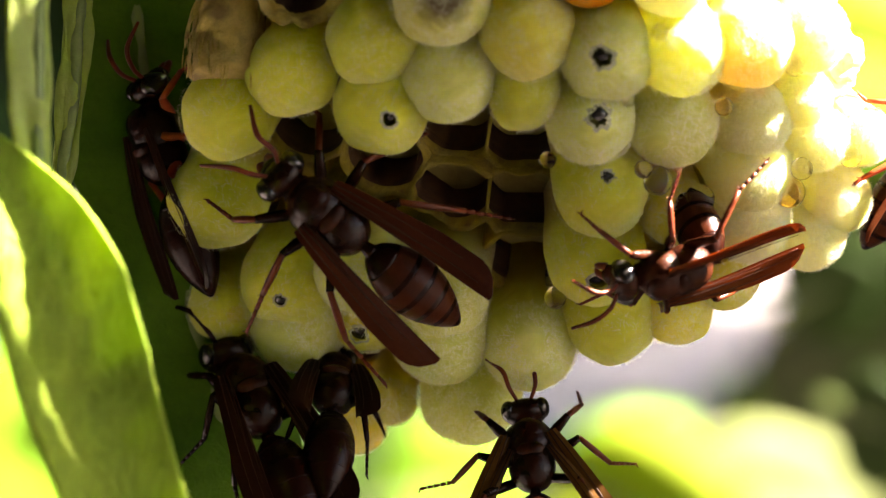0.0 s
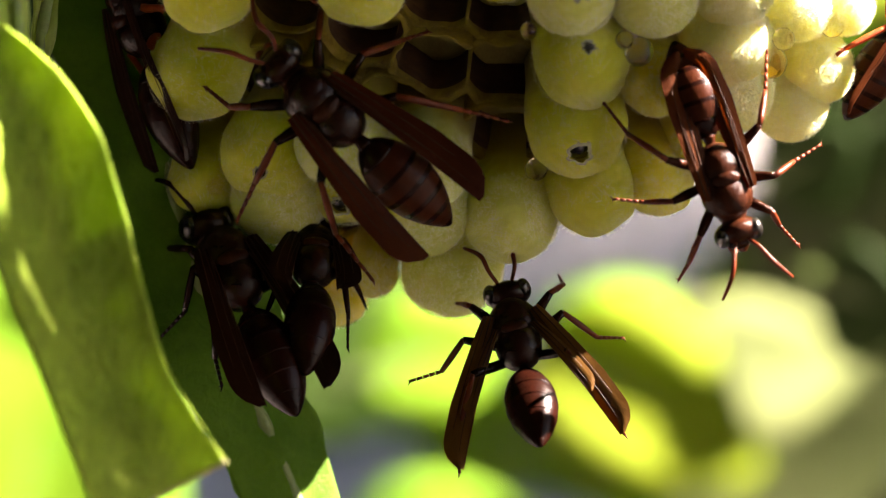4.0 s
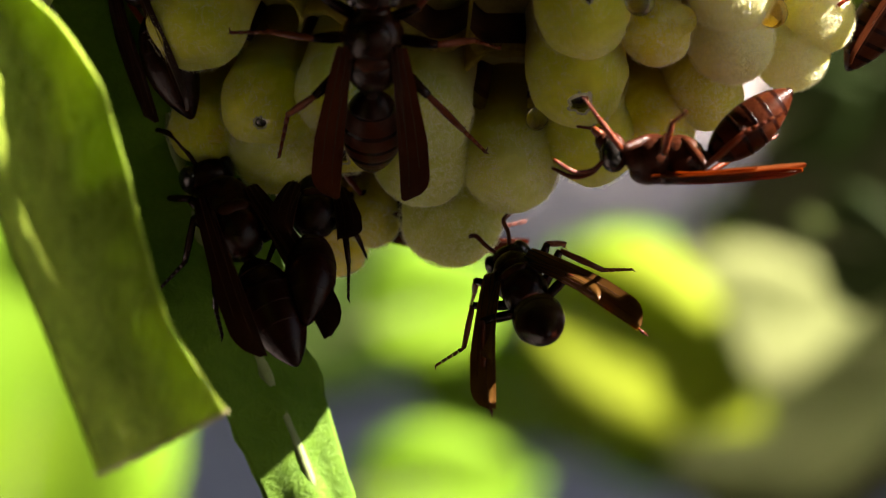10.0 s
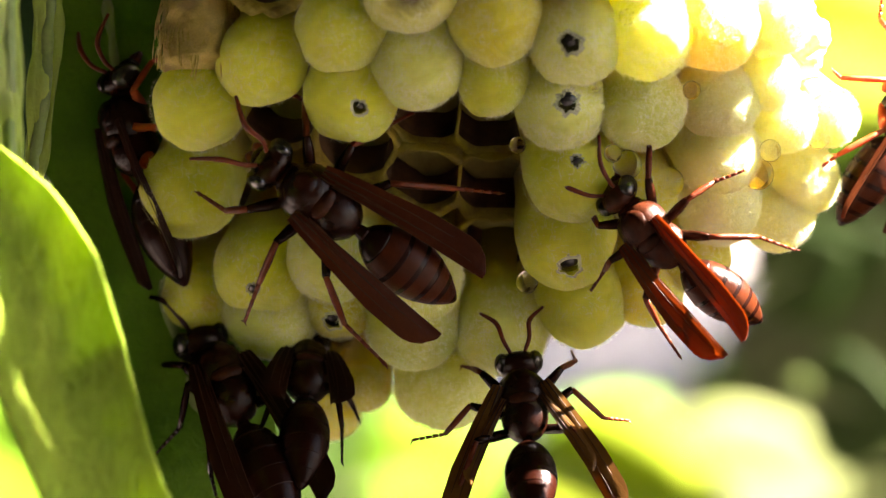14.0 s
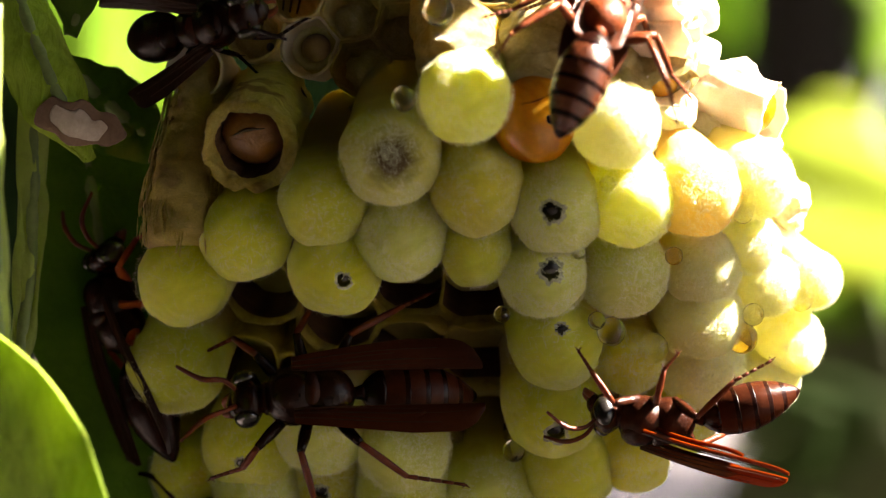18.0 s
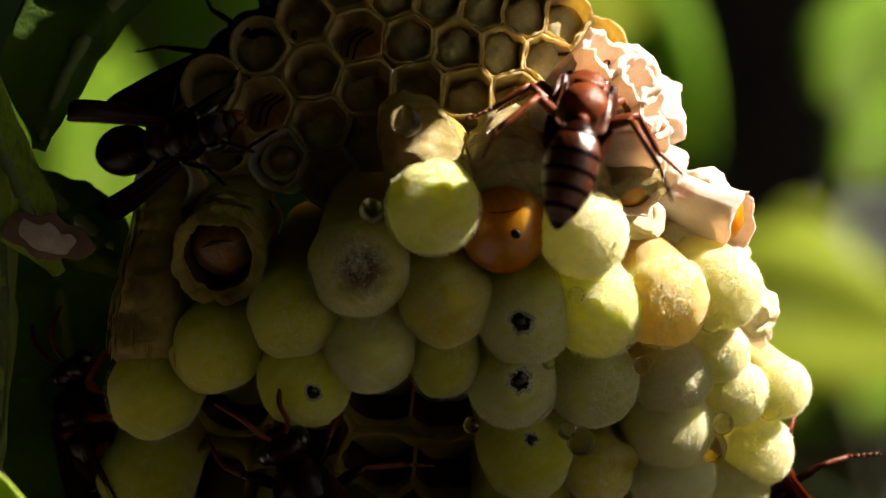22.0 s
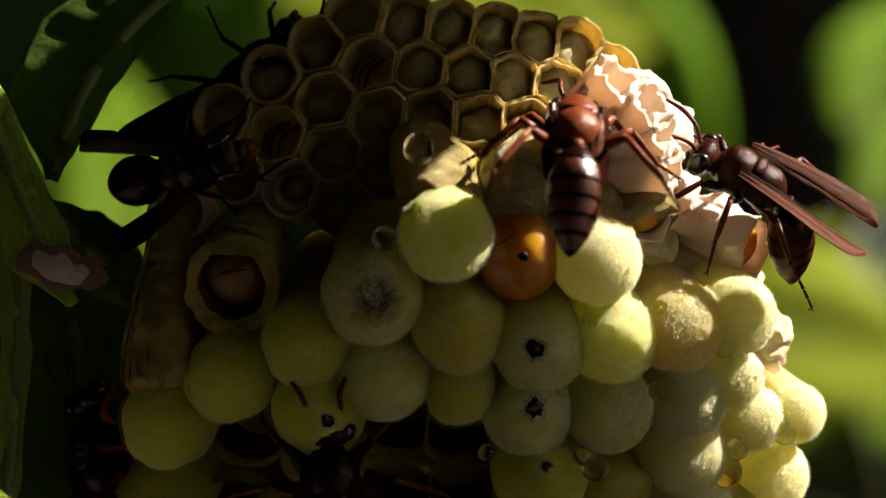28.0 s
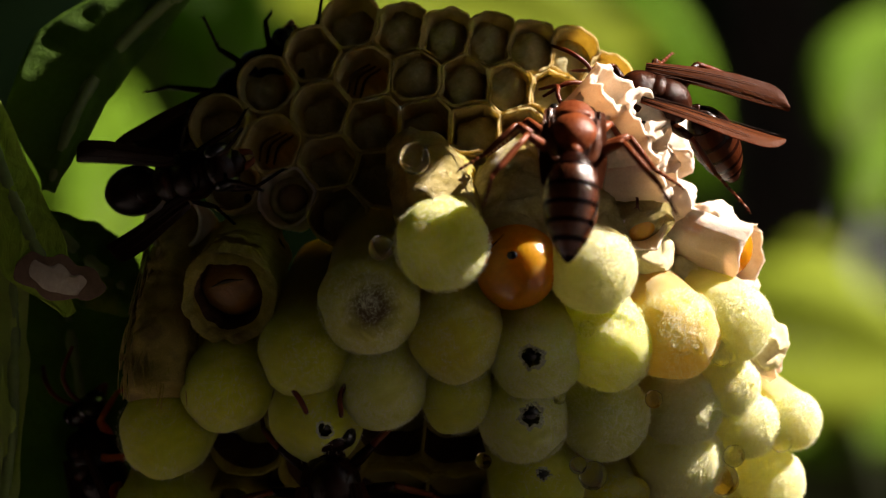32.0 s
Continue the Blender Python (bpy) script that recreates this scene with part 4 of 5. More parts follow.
def build_pupa():
    root = thing("wasp_pupa", "glossy orange pupa with a black eye in an open cell", "pupa", pose(0, 0, 0))
    root.matrix_basis = Matrix.Translation(Vector((3.9, dome(3.9, 7.4)[0] + 0.6, 7.5)) * MM)
    bm = bmesh.new()
    blob(bm, (0, 0.3, 0), (2.85, 2.3, 3.0), (0, 0, 0), 40, 28, 0.05, 1.8)
    part("body", bm, PUPA, root)
    bm = bmesh.new()
    blob(bm, (0.75, -1.90, -0.1), (0.40, 0.10, 0.30), (0, 25, 0), seg=14, rings=9)
    part("eye", bm, EYE_BLACK, root, "black eye")
    for pts in ([(-1.2, -1.86, 0.9), (-0.2, -1.98, 1.15), (0.7, -1.72, 1.6)],):
        bm = bmesh.new()
        tube(bm, pts, [0.02, 0.05, 0.02], 6, 4)
        part("seam", bm, WASP_DARK, root, "dark seam")
    return root


PUPA_THING = build_pupa()


# ---- wasps ----
def gaster_mesh(bm, lo, hi, puff=0.0):
    """A ring of the abdomen between two shares of its length."""
    def prof(t):
        return 1.66 * (math.sin(math.pi * min(1, t) ** 0.86) ** (0.62 + 0.2 * max(0, t - 0.4)) if 0 < t < 1 else 0.0) + 0.08
    steps, seg = 7, 22
    rows = []
    for i in range(steps + 1):
        s = lo + (hi - lo) * i / steps
        rr = prof(s) * (1 + puff + 0.014 * (i / steps))
        rows.append([bm.verts.new(Vector((-s * 7.1, rr * math.cos(a), rr * 0.92 * math.sin(a) - 0.5 * s * s)) * MM) for a in (2 * math.pi * k / seg for k in range(seg))])
    for a, b in zip(rows, rows[1:]):
        for k in range(seg):
            bm.faces.new((a[k], b[k], b[(k + 1) % seg], a[(k + 1) % seg]))
    bm.faces.new(rows[0])
    bm.faces.new(rows[-1][::-1])


def wing_part(name, side, length, width, material, parent, m):
    bm = bmesh.new()
    rows = []
    n = 20
    for i in range(n + 1):
        t = i / n
        w = width * (0.45 + 0.55 * min(1, t / 0.6) ** 0.8) * math.sqrt(max(0.06, 1 - max(0, (t - 0.82) / 0.18) ** 2))
        rows.append([(Vector((-t * length, side * s * w, 0.10 * math.sin(t * 5) + 0.16 * (1 - abs(2 * s - 1)))), s) for s in (0, 0.25, 0.5, 0.75, 1.0)])
    for off in (0.03, -0.03):
        grid = [[bm.verts.new((v + Vector((0, 0, off))) * MM) for v, s in r] for r in rows]
        for a, b in zip(grid, grid[1:]):
            for k in range(4):
                bm.faces.new((a[k], a[k + 1], b[k + 1], b[k]) if off > 0 else (a[k], b[k], b[k + 1], a[k + 1]))
    wing = part(name, bm, material, parent, m=m)
    bm = bmesh.new()
    for share, end in ((0.04, 0.98), (0.35, 0.9), (0.7, 0.7)):
        pts = [rows[int(t * n)][2][0] * 1 + (rows[int(t * n)][4][0] - rows[int(t * n)][0][0]) * (share - 0.5) + Vector((0, 0, 0.05)) for t in (0, 0.25, 0.5, 0.75, end)]
        tube(bm, pts, [0.05, 0.03, 0.025, 0.02, 0.012], 5, 3)
    part("vein", bm, VEIN, wing)
    return wing


LEG_LINES = (
    ((1.3, 0.8, -1.1), (2.9, 2.6, 0.1), (4.6, 3.6, -1.9), (6.2, 4.2, -2.7)),
    ((0.1, 0.9, -1.3), (0.5, 3.5, 0.3), (-0.1, 5.6, -1.9), (-0.4, 7.6, -2.7)),
    ((-1.1, 0.8, -1.2), (-2.7, 3.2, 0.6), (-5.2, 4.9, -1.5), (-7.8, 6.0, -2.8)),
)

SHORT_LEGS = tuple(tuple((x * 0.8, y * 0.55, z) for x, y, z in line) for line in LEG_LINES)


def wasp(name, label, size=1.0, bend=10, spread=10, wing_tilt=8, legs=WASP_LEG, shell_mat=WASP_DARK, wing_mat=WING, seed=1, leg_lines=LEG_LINES, feeler=(2.2, 1.0), wing_len=10.6, gaster_mat=WASP_GASTER):
    """A paper wasp: head to +x, back to +z; bend: how far the abdomen curls under; spread: the wings' angle from the body."""
    rng = random.Random(seed)
    root = thing(name, label, "wasp", group="wasps on the nest")
    bm = bmesh.new()
    blob(bm, (3.5, 0, -0.1), (0.95, 1.55, 1.35), (0, -12, 0), 26, 18)
    blob(bm, (4.2, 0, -0.7), (0.55, 0.85, 0.75), (0, -20, 0), 16, 10)
    head = part("head", bm, shell_mat, root)
    for s in (-1, 1):
        bm = bmesh.new()
        blob(bm, (3.6, s * 1.12, 0.1), (0.72, 0.55, 1.0), (0, -12, 0), 16, 12)
        part("eye", bm, EYE_BLACK, head)
        bm = bmesh.new()
        tube(bm, [(4.4, s * 0.5, -1.1), (4.9, s * 0.35, -1.5), (4.9, s * 0.05, -1.8)], [0.3, 0.22, 0.06], 8, 3)
        part("mandible", bm, WASP_RED, head)
        bm = bmesh.new()
        o, u = feeler
        j = rng.uniform(-0.3, 0.3)
        tube(bm, [(4.1, s * 0.45, 0.5), (4.8, s * 0.9, 1.3), (6.0, s * (1.2 + j), u + 0.6), (7.4, s * (o + j), u)], [0.13, 0.15, 0.17, 0.10], 8, 5)
        part("antenna", bm, WASP_DARK if legs is WASP_DARK else WASP_LEG, root)
    bm = bmesh.new()
    blob(bm, (0.9, 0, 0.15), (1.75, 1.75, 1.7), (0, 6, 0), 28, 18, 0.03, 2)
    blob(bm, (-0.9, 0, 0.0), (1.75, 1.6, 1.6), (0, -8, 0), 28, 18, 0.03, 2)
    blob(bm, (2.3, 0, -0.1), (0.75, 1.0, 0.9), (0, 0, 0), 18, 12)
    thorax = part("thorax", bm, shell_mat, root)
    bm = bmesh.new()
    blob(bm, (-0.2, 0, 1.4), (0.55, 1.0, 0.4), (0, 0, 0), 18, 10)
    part("back_plate", bm, WASP_RED if shell_mat is WASP_RED else WASP_MAROON, thorax)
    bm = bmesh.new()
    blob(bm, (1.2, 0, 1.15), (1.15, 1.2, 0.75), (0, 0, 0), 20, 12)
    part("collar", bm, shell_mat, thorax)
    bm = bmesh.new()
    tube(bm, [(-2.0, 0, -0.3), (-2.6, 0, -0.35), (-3.2, 0, -0.3)], [0.5, 0.36, 0.5], 12, 4)
    part("waist", bm, shell_mat, root)
    bm = bmesh.new()
    gaster_mesh(bm, 0.0, 0.17)
    gaster = part("abdomen", bm, WASP_BAND, root, "banded red-brown abdomen", m=pose(-2.9 * MM, 0, -0.3 * MM, 0, -bend, 0))
    for i, (lo, hi) in enumerate(((0.15, 0.36), (0.34, 0.53), (0.51, 0.69), (0.67, 0.84), (0.82, 0.998))):
        bm = bmesh.new()
        gaster_mesh(bm, lo, hi, 0.004)
        part("segment", bm, gaster_mat, gaster)
        bm = bmesh.new()
        gaster_mesh(bm, hi - 0.05, hi + 0.002 if hi < 0.9 else hi, 0.012)
        part("dark_band", bm, WASP_BAND, gaster)
    wings = []
    for s in (-1, 1):
        w = wing_part("wing", s, wing_len, 1.75, wing_mat, root, pose(0.9 * MM, s * 1.15 * MM, 1.25 * MM, s * 14, wing_tilt * -1, -s * spread))
        h = wing_part("hind_wing", s, wing_len * 0.6, 1.0, wing_mat, root, pose(0.0 * MM, s * 1.1 * MM, 1.0 * MM, s * 10, wing_tilt * -0.7, -s * (spread + 3)))
        wings += [w, h]
    for pts in leg_lines:
        for s in (-1, 1):
            q = [Vector((p[0], s * p[1], p[2])) + Vector([rng.uniform(-0.25, 0.25) * i for _ in range(3)]) for i, p in enumerate(pts)]
            bm = bmesh.new()
            tube(bm, [q[0], q[0].lerp(q[1], 0.25), q[0].lerp(q[1], 0.6), q[1]], [0.30, 0.34, 0.36, 0.24], 9, 2)
            leg = part("leg", bm, shell_mat if legs is WASP_LEG else legs, root)
            bm = bmesh.new()
            tube(bm, [q[1], q[1].lerp(q[2], 0.5), q[2]], [0.19, 0.23, 0.17], 8, 2)
            tube(bm, [q[2], q[2].lerp(q[3], 0.12) + Vector((0.3, 0, -0.25))], [0.07, 0.01], 5)
            part("shin", bm, legs, leg)
            bm = bmesh.new()
            for i in range(5):
                a, b = q[2].lerp(q[3], i / 5), q[2].lerp(q[3], (i + 0.92) / 5)
                tube(bm, [a, b], [0.12 - 0.008 * i, 0.15 - 0.01 * i], 7)
            tube(bm, [q[3], q[3] + Vector((0.22, 0.1 * s, -0.22))], [0.07, 0.02], 5)
            tube(bm, [q[3], q[3] + Vector((-0.2, 0.15 * s, -0.2))], [0.07, 0.02], 5)
            part("foot", bm, legs, leg)
    if size != 1.0:
        root.scale = (size, size, size)
    return root, gaster, wings


def stance(x, y, z, heading, nose=0, roll=0):
    """A wasp's pose (millimetres, degrees): heading in the nest's plane, 0 to +x and 90 up; nose: towards the front; roll about its length, 0 with its back to the front."""
    h, n = radians(heading), radians(nose)
    fwd = Vector((math.cos(h) * math.cos(n), -math.sin(n), math.sin(h) * math.cos(n)))
    up = Vector((0, -1, 0))
    up = (up - fwd * up.dot(fwd)).normalized()
    up = Matrix.Rotation(radians(roll), 3, fwd) @ up
    left = up.cross(fwd)
    return Matrix.Translation(Vector((x, y, z)) * MM) @ Matrix((fwd, left, up)).transposed().to_4x4()


DARK_WASP = "dark reddish-brown paper wasp with narrow folded wings"
PATROL, _, PATROL_WINGS = wasp("patrolling_wasp", DARK_WASP + ", walking over open cells", size=1.18, wing_len=11.0, bend=18, spread=8, seed=1)
FORAGER, FORAGER_GASTER, FORAGER_WINGS = wasp("climbing_wasp", DARK_WASP + ", climbing round the nest", bend=25, spread=1, wing_len=10.2, wing_mat=WING_RUST, seed=2, shell_mat=WASP_MAROON)
HANGER, HANGER_GASTER, _ = wasp("hanging_wasp", "dark paper wasp with spread amber wings hanging under the nest", bend=10, spread=25, wing_tilt=20, seed=3, wing_mat=WING_CLEAR, gaster_mat=WASP_BAND)
SITTER, _, _ = wasp("sitting_wasp", "sunlit red-brown paper wasp resting on top of the nest", size=1.06, bend=58, spread=-13, wing_tilt=45, seed=4, shell_mat=WASP_RED, wing_len=6.4, wing_mat=WING_FOLDED, gaster_mat=WASP_RUST, legs=WASP_RED)
LURKER, _, _ = wasp("departing_wasp", "paper wasp with orange legs behind the sunny flank", bend=10, spread=12, seed=8, legs=WASP_ORANGE)
OTHERS = {}
for nm, lb, args, at in (
        ("side_wasp", "dark glossy paper wasp with orange legs on the shaded flank", dict(bend=6, spread=5, seed=5, legs=WASP_ORANGE, wing_mat=WING_DARK, gaster_mat=WASP_BAND, leg_lines=SHORT_LEGS), (-24.6, 0.0, -5.6, 104, -5, -60, 1.1)),
        ("leaf_wasp", "nearly black paper wasp clinging under the nest by the leaf", dict(bend=6, spread=3, seed=6, legs=WASP_DARK, wing_mat=WING_DARK, gaster_mat=WASP_BAND, leg_lines=SHORT_LEGS), (-17.6, 0.0, -22.6, 123, -36, 24, 1.2)),
        ("curled_wasp", "dark paper wasp tucked under the silk caps", dict(bend=25, spread=4, seed=7, legs=WASP_DARK, wing_mat=WING_DARK, wing_len=5.5, gaster_mat=WASP_BAND, leg_lines=SHORT_LEGS), (-12.0, 1.0, -21.6, 95, -62, 10)),
        ("rear_wasp", "brown paper wasp behind the lower caps", dict(bend=10, spread=25, seed=9, gaster_mat=WASP_BAND), (-3.5, 6.0, -21.8, 185, 0, -60)),
        ("crouching_wasp", "dark paper wasp at the edge of the open comb", dict(bend=12, spread=10, seed=10, legs=WASP_DARK, leg_lines=SHORT_LEGS, wing_mat=WING_DARK, gaster_mat=WASP_BAND), (-18.2, -9.0, 13.7, 12, 42, 10)),
        ("upper_wasp", "dark paper wasp with long wings behind the comb's edge", dict(bend=5, spread=5, seed=12, legs=WASP_DARK, leg_lines=SHORT_LEGS, wing_len=12, wing_mat=WING_DARK, gaster_mat=WASP_BAND), (-14.2, -0.5, 20.9, 40, 0, 45))):
    w, _, _ = wasp(nm, lb, **args)
    OTHERS[nm] = w
    w.matrix_basis = stance(*at[:6]) @ Matrix.Scale(at[6] if len(at) > 6 else 1.0, 4)


# ---- the leaves that hold the nest ----
def ribbon_leaf(name, label, mids, widths, side, material, fold=0.15, jag=0.0, cup=0.0, vein_every=3, seed=1, steps=8, vein_mat=None, across=14, wavy=0.5, end_side=None, lip=None):
    """A leaf along a line of points, with its half widths to both sides (millimetres); side: which way is across."""
    root = thing(name, label, "leaf")
    line = spline(mids, steps)
    wl = values([w[0] for w in widths], steps)
    wr = values([w[1] for w in widths], steps)
    bm = bmesh.new()
    sd = Vector(side).normalized()
    grid = []
    rng = random.Random(seed)
    for i, p in enumerate(line):
        d = (line[min(i + 1, len(line) - 1)] - line[max(i - 1, 0)]).normalized()
        q = i / (len(line) - 1)
        s = sd.lerp(Vector(end_side).normalized(), q) if end_side else sd
        s = (s - d * s.dot(d)).normalized()
        nrm = s.cross(d)
        row = []
        for k in range(-across, across + 1):
            f = k / across
            w = wr[i] if f > 0 else wl[i]
            edge = 1 + (jag * rng.uniform(-1, 1) if abs(f) == 1 else 0)
            wave = wavy * noise.noise(Vector((i * 0.35, f * 1.5, seed * 3.3))) + 0.2 * wavy * math.cos(i * 2.1) * (1 - abs(f))
            row.append(bm.verts.new((p + s * f * w * edge + nrm * (fold * abs(f) * w + cup * f * f * w + wave)) * MM))
        grid.append(row)
    for a, b in zip(grid, grid[1:]):
        for k in range(2 * across):
            bm.faces.new((a[k], a[k + 1], b[k + 1], b[k]))
    if lip:
        edge = bmesh.new()
        tube(edge, [v.co / MM for v in grid[-1]], [0.20 + 0.04 * math.sin(k * 1.7) for k in range(len(grid[-1]))], 8)
        part("pale_lip", edge, lip, root, "creamy dried lip of the leaf")
    blade = part("blade", bm, material, root)
    mod = blade.modifiers.new("thick", "SOLIDIFY")
    mod.thickness = 0.35 * MM
    bm = bmesh.new()
    tube(bm, line, values([0.65] + [0.5 if wavy > 0.3 else 0.2] * (len(mids) - 2) + [0.2], steps), 8)
    part("midrib", bm, vein_mat or LEAF_VEIN, root)
    for i in range(4, len(line) - 8, vein_every * 2):
        for f, w in ((-1, wl), (1, wr)):
            pts = []
            for q in (0, 0.3, 0.6, 0.9):
                j = min(len(line) - 1, i + int(q * 7))
                k = across + int(round(f * q * across))
                pts.append(Vector(grid[j][k].co) / MM if grid[j][k].is_valid else line[j])
            bm2 = bmesh.new()
            tube(bm2, pts, [0.22, 0.17, 0.12, 0.05], 6, 3)
            part("vein", bm2, vein_mat or LEAF_VEIN, root)
    return root


ribbon_leaf("curled_leaf", "pale green curled leaf hanging in front of the nest's shaded side", [(-36.8, -24.0, -4.4), (-33.9, -24.6, -7.1), (-30.6, -25.2, -11.4), (-28.9, -25.8, -15.2), (-27.0, -26.4, -20.7), (-25.4, -27.0, -24.7), (-23.5, -27.6, -29.4), (-21.6, -28.2, -32.9), (-19.9, -28.8, -35.8)],
            [(0.2, 0.2), (1.6, 1.6), (3.3, 3.3), (4.3, 4.3), (4.4, 4.4), (4.0, 4.0), (3.8, 3.8), (4.1, 4.1), (4.5, 4.5)], (0.9, 0.2, 0.45), LEAF_CURL, 0.0, 0.0, -0.25, 4, 2, vein_mat=LEAF_CURL, wavy=0.15, lip=LEAF_LIP)
ribbon_leaf("broad_leaf", "dark green serrated leaf beside the nest, sunlit at its tip", [(-28.2, 3, 10), (-27, 3, 4), (-25.4, 3, -4.4), (-23, 3, -13.7), (-20.2, 4, -22.9), (-17.2, 4, -29), (-13.6, 5, -36.1), (-9.5, 6, -46), (-7, 7, -54)],
            [(1.5, 1.5), (4.6, 4.6), (5.6, 6.2), (6.5, 7), (5.6, 6.6), (4.4, 4.6), (3.8, 3.6), (3, 2.6), (0.2, 0.2)], (1, 0.25, 0.25), LEAF_DARK, 0.12, 0.06, 0.0, 3, 3, end_side=(0.75, 0.6, 0.23))
ribbon_leaf("narrow_leaf", "light green upright leaf blade in the shade side", [(-31.6, -22, 14), (-31.4, -22, 4), (-31.1, -22, -4), (-30.7, -22, -10), (-30, -22, -15)], [(2.0, 0.8), (2.1, 0.9), (2.0, 0.9), (1.5, 0.7), (0.1, 0.1)], (0.75, 0.65, 0), LEAF_SOFT, 0.2, 0.02, 0, 4, 4)
ribbon_leaf("stalk_leaf", "green narrow leaf standing upright", [(-30.2, -3, 14), (-30.3, -3, 4), (-30.4, -3, -2), (-31, -3, -9), (-31.6, -3, -14)], [(0.9, 0.9), (1.0, 1.0), (1.0, 0.9), (0.6, 0.6), (0.1, 0.1)], (1, 0.3, 0), LEAF_SOFT, 0.2, 0.0, 0, 4, 5)
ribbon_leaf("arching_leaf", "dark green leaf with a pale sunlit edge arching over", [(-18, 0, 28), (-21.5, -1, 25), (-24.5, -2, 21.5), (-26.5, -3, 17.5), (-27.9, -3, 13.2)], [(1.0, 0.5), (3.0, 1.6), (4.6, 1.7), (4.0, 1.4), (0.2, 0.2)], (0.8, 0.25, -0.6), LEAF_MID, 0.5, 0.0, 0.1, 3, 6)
DROOPING = ribbon_leaf("drooping_leaf", "olive green leaf drooping with a brown dead spot", [(-35, -3, 24), (-32.5, -5, 18.5), (-30.2, -6.5, 13), (-28.2, -7, 8.5), (-26.2, -6.5, 4.6)], [(1, 1), (2.2, 1.6), (2.6, 1.8), (2.6, 2.0), (0.3, 0.3)], (1, 0.2, 0.3), LEAF_CURL, 0.2, 0.02, 0.1, 3, 7)
ribbon_leaf("shaded_leaf", "small dark green leaf in the nest's shade", [(-29, 0, 12), (-26.5, 0, 9.5), (-24, 0, 7.5), (-21, 1, 5)], [(0.4, 0.4), (2.4, 2.4), (2.8, 2.6), (0.3, 0.3)], (0.6, 0.2, 1), LEAF_DARK, 0.2, 0.02, 0.1, 3, 8)


ACROSS_SUN = Vector((-SUN_TO.z, 0, SUN_TO.x))
# Leaves out of view towards the sun, added and sized to cast shade here.
for y0, steps_v, halves, sd in ((-34, (-20, -14, -4, 6, 15, 27), (2, 9, 11, 11, 11, 3), 31), (-4, (11.5, 13, 17, 22, 28, 36), (6, 13, 18, 18, 14, 2), 32), (-14, (11, 13, 16, 22), (3, 6, 7, 1), 33)):
    mids = [SUN_TO * 95 + ACROSS_SUN * v + Vector((0, y0, 0)) for v in steps_v]
    ribbon_leaf("shade_leaf", "unseen green leaf added over the nest to shade it", mids, [(h, h) for h in halves], (0, 1, 0), LEAF_THIN, 0.05, 0.03, 0.05, 3, sd)


def build_dead_spot():
    for name, size, y, mat, label in (("dead_spot", 1.0, 0.0, LEAF_SPOT, "dark brown dried patch"), ("dead_spot_core", 0.72, -0.16, LEAF_DRY, "pale dried middle of the patch")):
        bm = bmesh.new()
        for v in blob(bm, (0, 0, 0), (3.1 * size, 0.22, 1.45 * size), (0, 14, 0), 40, 20):
            q = v.co * 1000
            v.co += Vector((noise.noise(q * 0.8), 0.35 * noise.noise(q * 0.5), noise.noise(q * 0.8 + Vector((7, 0, 0))))) * 0.6 * MM
        part(name, bm, mat, DROOPING, label, m=Matrix.Translation(Vector((-26.9, -7.6 + y, 7.0)) * MM))


build_dead_spot()


